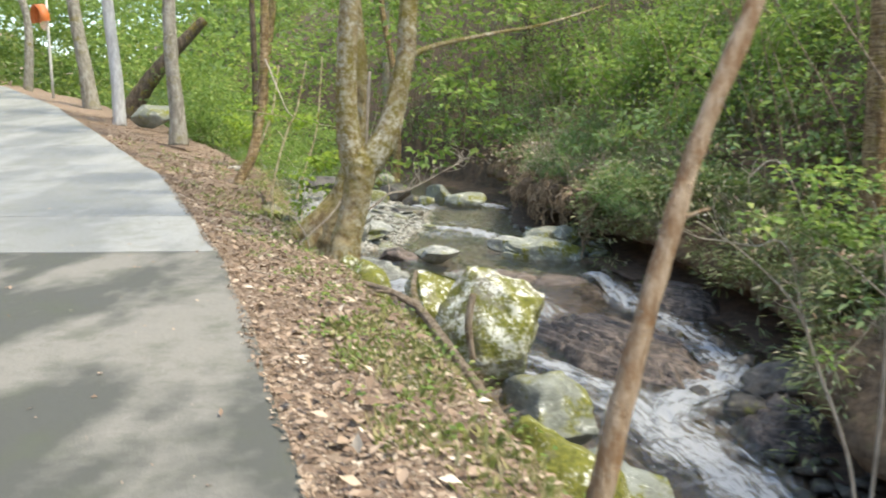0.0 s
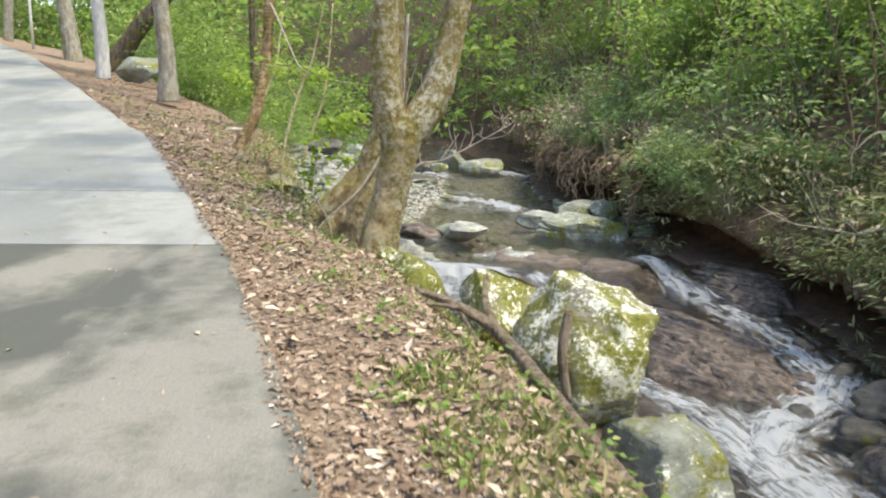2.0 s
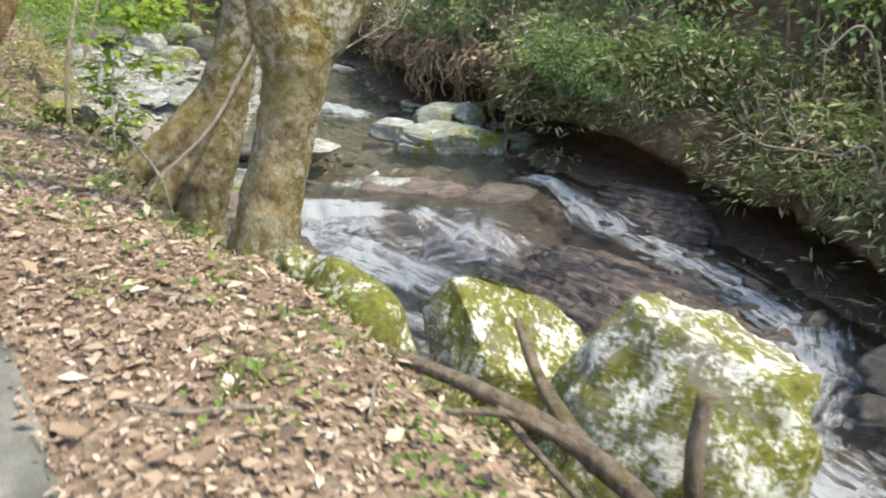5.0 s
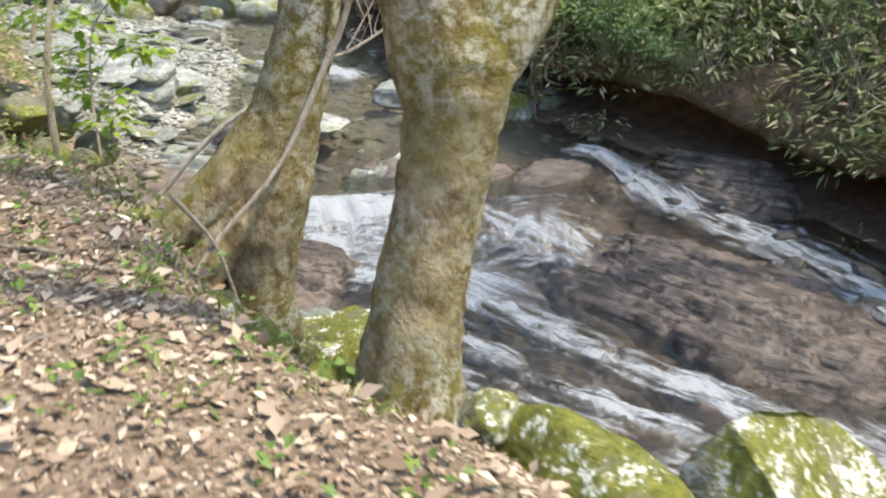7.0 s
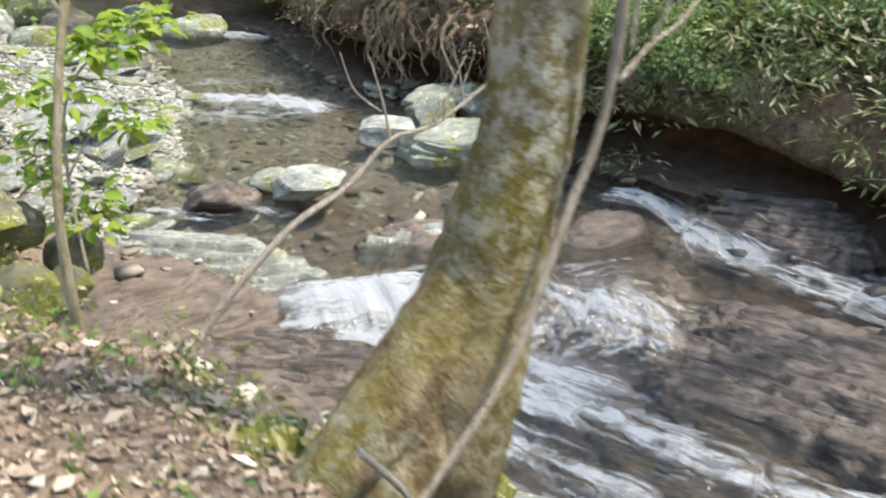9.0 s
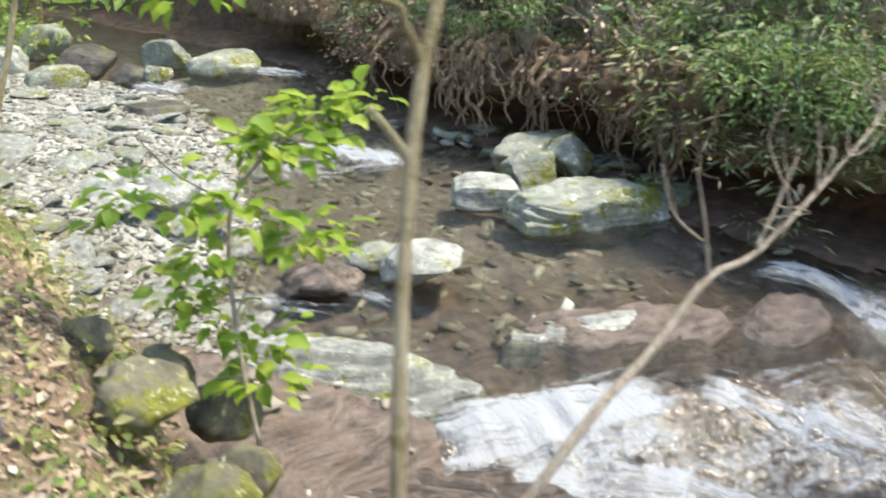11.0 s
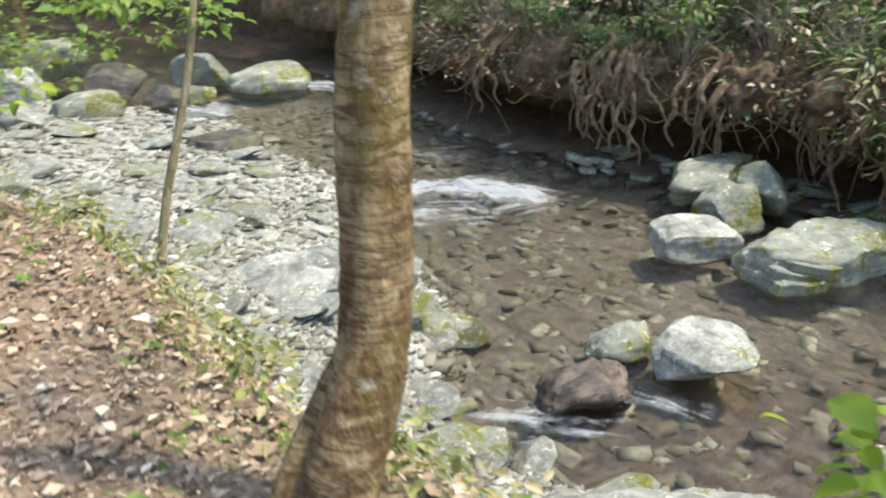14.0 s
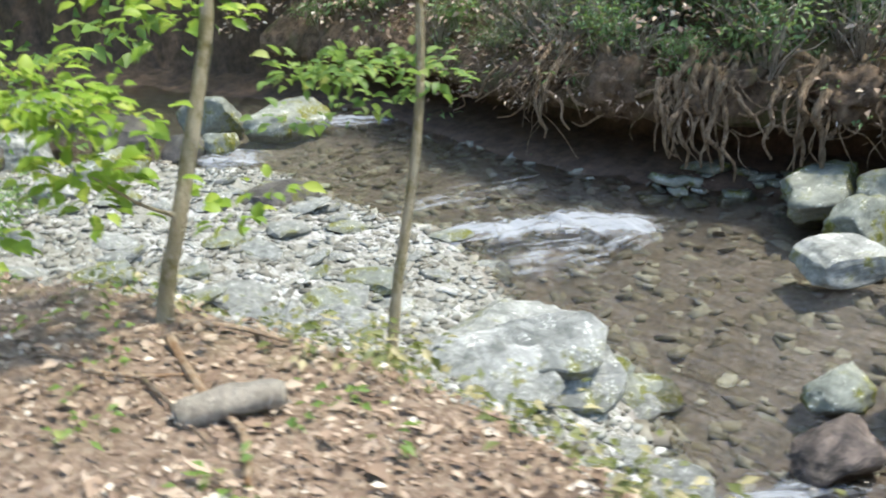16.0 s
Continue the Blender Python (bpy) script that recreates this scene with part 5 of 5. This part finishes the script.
thicket("far_woods", "distant woods beyond the road", 1000, 26, lambda y, u: at(ROAD_X, y) - 18 - 70 * u, (30, 120), 13.0, 1.2, .65, LEAF_BRIGHT, 211, .2)
thicket("far_woods", "green woods beyond the bend of the road", 900, 28, lambda y, u: -64 + 46 * u, (60, 82), 12.0, .8, .42, LEAF_BRIGHT, 212, .0)
thicket("far_woods", "distant forest wall behind the road", 1300, 24, lambda y, u: -125 + 125 * u, (95, 140), 30.0, 1.8, 1.1, LEAF_MID, 213, .0)
thicket("far_woods", "sunlit green woods up the valley", 1000, 34, lambda y, u: at(CREST_X, y) + 1.5 + (at(RIGHT_X, y) + 22 - at(CREST_X, y)) * u, (31, 75), 9.0, .7, .34, LEAF_BRIGHT, 203, .3)
thicket("far_woods", "sunlit green woods above the road", 1100, 30, lambda y, u: at(ROAD_X, y) - 5.4 - 26 * u, (22, 95), 9.0, .75, .34, LEAF_BRIGHT, 204, .2)
thicket("far_woods", "green leaves between the verge trees", 120, 30, lambda y, u: at(CREST_X, y) + .3 + 2.0 * u, (26, 36), 2.6, .32, .13, LEAF_BRIGHT, 205, .2)
thicket("far_woods", "distant green woods on the hill", 1600, 26, lambda y, u: -70 + 150 * u, (60, 125), 16.0, 1.1, .6, LEAF_MID, 206, .3)

# bare understorey stems standing on the far slope and up the valley
q = np.random.default_rng(88)
stems = []
for i in range(330):
    y = q.uniform(8, 48)
    x = float(at(RIGHT_X, y)) + (q.uniform(1.4, 5) if i % 2 else q.uniform(2, 20))
    z = float(bank_top(np.array([x]), np.array([y]))[0])
    h, a = q.uniform(1.0, 4.5), q.uniform(0, 6.28)
    lean = q.uniform(.1, .5) * h
    p = [(x, y, z - .2), (x + lean * .2 * math.cos(a), y + lean * .2 * math.sin(a), z + h * .4), (x + lean * math.cos(a), y + lean * math.sin(a), z + h)]
    stems.append(tube(curve(p, 7), np.linspace(.012 + .007 * h, .005, 7), 5, .1, i, False))
tagged(add("understorey_stems", mesh_of("understorey_stems", *join(stems), STICK)), "thin bare brown stems of the understorey", "undergrowth", kind="stuff")

# ---- the undercut far bank ----
bank = thing("bank_overhang", "undercut earth bank with hanging roots over the stream", "bank", kind="structure")
ys = np.arange(5, 31, .12)
vs, fs = [], []
for i, y in enumerate(ys):
    w, z = float(at(RIGHT_X, y)), float(water_z(np.array([at(RIGHT_X, y)]), np.array([y]))[0])
    k = float(fbm(y, 3, .9, 3)) * .8
    lip = .95 + .05 * float(smooth(17.5, 21, y))
    for du, dz in ((2.4, 2.0), (1.6, 1.75), (.75, 1.4), (.28, 1.1), (.12, .86), (.22, .72), (.8, .68), (1.85, .66)):
        dz *= lip
        vs.append((w + du + k + .5 * float(fbm(y, du * 2, 2.2, 4, 1)), y, z + dz + .25 * float(fbm(y, du + 9, 1.3, 3, 2)) + .08 * float(fbm(y, du * 5, 5, 2, 6))))
for i in range(len(ys) - 1):
    for k in range(7):
        a = i * 8 + k
        fs.append((a, a + 8, a + 9, a + 1))


def earth_mat():
    k = Mat("root_bound_earth")
    w = k.world()
    c = k.mix(k.ramp(k.noise(7, 6, .75, w), [(.35, 0.0), (.65, 1.0)]), (.07, .05, .033), (.25, .18, .12))
    c = k.mix(k.ramp(k.noise(1.2, 4, .7, w), [(.52, 0.0), (.68, .7)]), c, (.1, .12, .035))
    k.bump(k.noise(9, 7, .8, k.stretch(1, 1, .4, 0, w)), 1.0, .08)
    return k.done(c, .9, .15)


EARTH = earth_mat()
add("earth", mesh_of("earth", vs, fs, EARTH), bank)


def bank_face(y, h):
    """A point on the face of the bank: y along it, h from the water (0) to the top (1.4)."""
    w, z = float(at(RIGHT_X, y)), float(water_z(np.array([at(RIGHT_X, y)]), np.array([y]))[0])
    return w + float(fbm(y, 3, .9, 3)) * .8 + .1 + .6 * max(0.0, h - .95), y, z + h


def root(points, rad, seed, label=""):
    m = len(points) * 4
    add("root", mesh_of("root", *tube(curve(points, m), np.linspace(rad, rad * .3, m), 7, .22, seed), ROOT), bank, label)


r = random.Random(8)
CLUMPS = (18.9, 19.7, 20.3, 21.3, 22.6, 24.4)
for i in range(120):       # roots hanging in clumps over the hollows
    y = r.choice(CLUMPS) + r.gauss(0, .2)
    h = r.uniform(1.0, 1.45)
    p = [bank_face(y, h + .15)]
    side, drop = r.uniform(-.12, .12), r.uniform(.08, .2)
    for j in range(r.randint(4, 6)):
        h -= drop * r.uniform(.5, 1.4)
        y += side * r.uniform(.2, 1.4) + r.uniform(-.05, .05)
        x, yy, z = bank_face(y, h)
        p.append((x - .1 - r.uniform(0, .14), yy, z))
    root(p, r.choice([.008, .01, .014, .022, .04]), i)
for i in range(22):        # a column of long roots beside the deepest hollow
    y, h = r.choice((21.6, 22.5, 22.5, 22.8)) + r.gauss(0, .12), r.uniform(1.2, 1.6)
    p = []
    while h > r.uniform(.1, .4):
        x, yy, z = bank_face(y, h)
        p.append((x - .12 - r.uniform(0, .2), yy, z))
        h -= r.uniform(.12, .24)
        y += r.uniform(-.1, .06)
    root(p, r.choice([.02, .03, .045, .06]), 400 + i)
for i in range(34):        # thicker roots winding along the face
    y, s, h = r.uniform(18.6, 25.5), r.choice([-1, 1]), r.uniform(1.0, 1.6)
    p = []
    for j in range(r.randint(4, 7)):
        x, yy, z = bank_face(y, h)
        p.append((x - .03 + r.uniform(-.08, .06), yy, z + r.uniform(-.06, .06)))
        y += s * r.uniform(.1, .3)
        h -= r.uniform(-.05, .2)
    root(p, r.choice([.015, .025, .035, .055]), 200 + i)
for i, y in enumerate((18.8, 19.5, 20.2, 21.2, 22.4, 23.6)):   # clods of earth bound by the roots
    x, yy, z = bank_face(y, r.uniform(1.0, 1.25))
    bm = stone_bm(500 + i, (.3, r.uniform(.3, .5), r.uniform(.28, .42)), 3, 4, .3)
    ob = part("clod", bm, EARTH, bank)
    ob.matrix_basis = pose(x + .06, yy, z, 0, 0, r.uniform(0, 90))

# ---- fallen leaves and grass ----
def scatter(n, y0, y1, lo, hi, r):
    y = r.uniform(y0, y1, n)
    u = r.random(n)
    return lo(y) + (hi(y) - lo(y)) * u, y


r2 = np.random.default_rng(9)
x, y = scatter(190000, -1, 31, lambda y: at(ROAD_X, y) - .02 - .2 * np.maximum(0, fbm(y, y * 0, 1.1, 4, 2) + .1), lambda y: at(FOOT_X, y) + .1, r2)
keep = r2.random(len(x)) < np.where(x > at(CREST_X, y) + .12, np.where((y > 10) & (y < 17.5), .12, .4), 1) * (.55 + .9 * vnoise(x, y, 1.7))
x, y = x[keep], y[keep]
n = len(x)
xr, yr = scatter(420, 0, 24, lambda y: at(ROAD_X, y) - 2.6, lambda y: at(ROAD_X, y), r2)
x, y = np.concatenate([x, xr]), np.concatenate([y, yr])
n = len(x)
P = np.stack([x, y, np.maximum(ground(x, y), np.where(x < at(ROAD_X, y) + .01, at(ROAD_Z, y) + .004, -9)) + r2.uniform(-.005, .03, n) * np.where(x < at(ROAD_X, y), .3, 1)], 1)
D = np.stack([r2.normal(size=n), r2.normal(size=n), r2.normal(size=n) * .25], 1)
N = np.stack([r2.normal(size=n) * .28, r2.normal(size=n) * .28, np.ones(n)], 1)
ln = .014 + .05 * r2.random(n) ** 2.6
tagged(add("leaf_litter", leaf_mesh("leaf_litter", P, D, N, ln, ln * r2.uniform(.25, .7, n), LITTER, .16)), "brown and tan fallen leaves along the verge", "leaf litter", kind="stuff")

x, y = scatter(46000, 0, 16, lambda y: at(CREST_X, y) - .7, lambda y: at(FOOT_X, y), r2)
keep = r2.random(len(x)) < smooth(.3, .75, vnoise(x, y, 2.1, 4)) * np.where(y > 9.6, .15, 1.0)
x, y = x[keep], y[keep]
n = len(x)
P = np.stack([x, y, ground(x, y) - .01], 1)
D = np.stack([r2.normal(size=n) * .7, r2.normal(size=n) * .7, r2.uniform(.4, 1.2, n)], 1)
N = np.stack([r2.normal(size=n), r2.normal(size=n), np.ones(n) * .4], 1)
ln = r2.uniform(.04, .11, n)
tagged(add("grass", leaf_mesh("grass", P, D, N, ln, ln * r2.uniform(.08, .35, n), LEAF_GRASS, .2)), "low green grass and weeds on the bank", "grass", kind="stuff")

# ---- gravel bar and stones of the stream bed ----
def flat_stone(seed, sub=2):
    return stone_bm(seed, (1, .7, .24), 12, sub, .03, .35)


shapes = []
for i in range(8):
    bm = flat_stone(300 + i)
    me = bpy.data.meshes.new("cobble")
    bm.to_mesh(me)
    bm.free()
    me.materials.append([PALE, PALE, PALE, GREENISH][i % 4])
    shapes.append(me)
r = random.Random(21)
for i in range(190):
    y = r.uniform(18, 29)
    lo, hi = float(at(FOOT_X, y)), float(at(LEFT_X, y))
    x = lo + (hi - lo + .3) * r.random()
    s = r.choice([.08, .1, .12, .16, .22, .3, .36])
    ob = new("cobble", r.choice(shapes))
    ob.matrix_basis = pose(x, y, gz(x, y) + s * .12, r.uniform(-16, 16), r.uniform(-16, 16), r.uniform(0, 360)) @ Matrix.Scale(s, 4)
    tagged(ob, "pale flat cobble lying on the gravel bar", "stone", "cobbles of the gravel bar")

BOX = np.array([(x, y, z) for x in (-1, 1) for y in (-1, 1) for z in (-1, 1)], float)
BOXF = np.array([(0, 1, 3, 2), (4, 6, 7, 5), (0, 4, 5, 1), (2, 3, 7, 6), (0, 2, 6, 4), (1, 5, 7, 3)])


def pebbles(name, label, x, y, size, mat, seed, dz=0.0):
    q = np.random.default_rng(seed)
    n = len(x)
    B = BOX[None] * q.uniform(.4, 1.0, (n, 8, 3)) * np.array([1, .65, .24])
    a, tx = q.uniform(0, 6.28, n), q.normal(size=n) * .25
    ca, sa = np.cos(a)[:, None], np.sin(a)[:, None]
    X, Y, Z = B[..., 0] * ca - B[..., 1] * sa, B[..., 0] * sa + B[..., 1] * ca, B[..., 2] + B[..., 0] * tx[:, None]
    V = np.stack([X, Y, Z], -1) * size[:, None, None] + np.stack([x, y, ground(x, y) + dz + size * .1], -1)[:, None]
    F = (np.arange(n)[:, None, None] * 8 + BOXF[None]).reshape(-1, 4)
    me = bpy.data.meshes.new(name)
    me.vertices.add(n * 8)
    me.vertices.foreach_set("co", V.astype(np.float32).ravel())
    me.loops.add(len(F) * 4)
    me.loops.foreach_set("vertex_index", F.astype(np.int32).ravel())
    me.polygons.add(len(F))
    me.polygons.foreach_set("loop_start", np.arange(len(F), dtype=np.int32) * 4)
    me.update(calc_edges=True)
    me.materials.append(mat)
    tagged(add(name, me), label, "gravel", kind="stuff")


def pebble_mat(name, stops):
    k = Mat(name)
    c = k.ramp(k.island(), stops)
    c = k.mix(k.ramp(k.noise(1.6, 5, .7, k.world()), [(.45, 0.0), (.62, .55)]), c, (.15, .13, .09))
    c = k.mix(k.ramp(k.noise(14, 5, .7, k.world()), [(.45, 0.0), (.7, .5)]), c, (.2, .19, .15))
    return k.done(c, .75, .3)


q = np.random.default_rng(31)
x, y = scatter(15000, 17.6, 30, lambda y: at(FOOT_X, y) - .1, lambda y: at(LEFT_X, y) + .35, q)
pebbles("gravel", "pale grey angular gravel of the bar", x, y, .01 + .075 * q.random(len(x)) ** 3,
        pebble_mat("pale_gravel", [(0.0, (.09, .09, .075)), (.4, (.19, .195, .17)), (.8, (.31, .325, .29)), (1.0, (.46, .475, .44))]), 32)
x, y = scatter(4200, 17.3, 29, lambda y: at(LEFT_X, y), lambda y: at(RIGHT_X, y), q)
pebbles("stream_gravel", "brown and grey stones on the stream bed", x, y, .03 + .13 * q.random(len(x)) ** 2.2,
        pebble_mat("bed_gravel", [(0.0, (.13, .115, .09)), (.5, (.25, .24, .19)), (1.0, (.42, .43, .37))]), 33, -.03)
x, y = scatter(320, 6, 17.5, lambda y: at(FOOT_X, y), lambda y: at(LEFT_X, y) + .2, q)
pebbles("bank_stones", "loose grey-brown stones at the foot of the bank", x, y, .03 + .12 * q.random(len(x)) ** 2,
        pebble_mat("bank_gravel", [(0.0, (.2, .17, .13)), (.6, (.36, .33, .27)), (1.0, (.5, .48, .42))]), 34)

# ---- fallen sticks ----
r = random.Random(77)
for i in range(60):
    y = r.uniform(2, 21)
    lo, hi = float(at(ROAD_X, y)) + .15, float(at(CREST_X, y)) + .5
    x = r.uniform(lo, hi)
    a, n = r.uniform(0, 6.28), r.uniform(.12, .5)
    pts = [(x + math.cos(a) * n * k + r.uniform(-.03, .03), y + math.sin(a) * n * k + r.uniform(-.03, .03)) for k in (-1, -.3, .3, 1)]
    p = np.array([(u, v, gz(u, v) + .022) for u, v in pts])
    ob = add("stick", mesh_of("stick", *tube(curve(p - p[0], 10), np.linspace(.009, .004, 10) * r.uniform(.6, 1.6), 6, .15, i), r.choice([STICK, TWIG])))
    ob.matrix_basis = pose(*p[0])
    tagged(ob, "thin dry fallen stick on leaf litter", "stick", "fallen sticks")
for i, (line, rad) in enumerate((([(-4.67, 20.26), (-4.76, 19.73), (-4.79, 19.37), (-4.94, 19.04)], .022), ([(-4.57, 20.38), (-4.40, 20.22), (-4.24, 20.00)], .018), ([(-5.07, 20.13), (-4.92, 20.00), (-4.75, 19.94)], .012))):
    p = np.array([(u, v, gz(u, v) + .03) for u, v in line])
    ob = add("stick", mesh_of("stick", *tube(curve(p - p[0], 14), np.linspace(rad, rad * .5, 14), 8, .15, 60 + i), DEADWOOD))
    ob.matrix_basis = pose(*p[0])
    tagged(ob, "pale bare stick lying on the litter", "stick", "fallen sticks")
x, y = -4.75, 19.55
ob = add("log_piece", mesh_of("log_piece", *tube(curve([(-.18, -.05, .0), (0, 0, .02), (.2, .06, .0)], 10), [.05, .06, .065, .06, .062, .06, .055, .06, .055, .045], 12, .14, 4), bark_mat("weathered_log", (0.48, 0.43, 0.34), (0.68, 0.62, 0.5), 0.0, 0.2, 0.0, 2.0)))
ob.matrix_basis = pose(x, y, gz(x, y) + .05, 0, 0, -38)
tagged(ob, "short pale broken log on the litter", "log")

# dry grass and twigs caught under the boulder
x, y = .28 + q.normal(size=420) * .22, 7.75 + q.normal(size=420) * .3
P = np.stack([x, y, ground(x, y) + .02], 1)
D = np.stack([q.normal(size=420), q.normal(size=420) - .3, q.uniform(.0, .7, 420)], 1)
ln = q.uniform(.1, .3, 420)
tagged(add("dry_grass", leaf_mesh("dry_grass", P, D, np.tile([0., 0., 1.], (420, 1)) + q.normal(size=(420, 3)) * .3, ln, np.full(420, .008), LITTER)), "tuft of dry straw-coloured grass under the boulder", "grass", kind="stuff")

# larger fallen leaves and small green plants on the litter
x, y = scatter(2200, 3, 22, lambda y: at(ROAD_X, y) + .05, lambda y: at(CREST_X, y) + .4, q)
n = len(x)
P = np.stack([x, y, ground(x, y) + q.uniform(.01, .035, n)], 1)
D = np.stack([q.normal(size=n), q.normal(size=n), q.normal(size=n) * .2], 1)
N = np.stack([q.normal(size=n) * .3, q.normal(size=n) * .3, np.ones(n)], 1)
ln = q.uniform(.06, .12, n)
tagged(add("large_leaves", leaf_mesh("large_leaves", P, D, N, ln, ln * q.uniform(.4, .65, n), LITTER, .14)), "larger curled brown fallen leaves", "leaf litter", kind="stuff")
x, y = scatter(220, 4, 21.5, lambda y: at(ROAD_X, y) + .3, lambda y: at(CREST_X, y) + .5, q)
idx = np.repeat(np.arange(220), 9)
off = q.normal(size=(1980, 3)) * np.array([.06, .06, .02])
P = np.stack([x, y, ground(x, y) + .05], 1)[idx] + off
N = np.stack([q.normal(size=1980) * .4, q.normal(size=1980) * .4, np.ones(1980)], 1)
tagged(add("weeds", leaf_mesh("weeds", P, off + q.normal(size=off.shape) * .02, N, q.uniform(.03, .07, 1980), q.uniform(.02, .045, 1980), LEAF_BRIGHT)), "small green seedlings among the litter", "weeds", kind="stuff")

x, y = scatter(110, 19, 22.8, lambda y: at(RIGHT_X, y) - .3, lambda y: at(RIGHT_X, y) + .6, q)
pebbles("bank_rubble", "grey rubble stones under the root bank", x, y, q.uniform(.07, .24, len(x)), GREENISH, 35, .02)
x, y = scatter(90, 7.5, 12, lambda y: at(RIGHT_X, y) - .2, lambda y: at(RIGHT_X, y) + 1.0, q)
pebbles("bank_rubble", "brown rubble stones beside the lower rapids", x, y, q.uniform(.06, .25, len(x)), DARKSTONE, 36, .02)
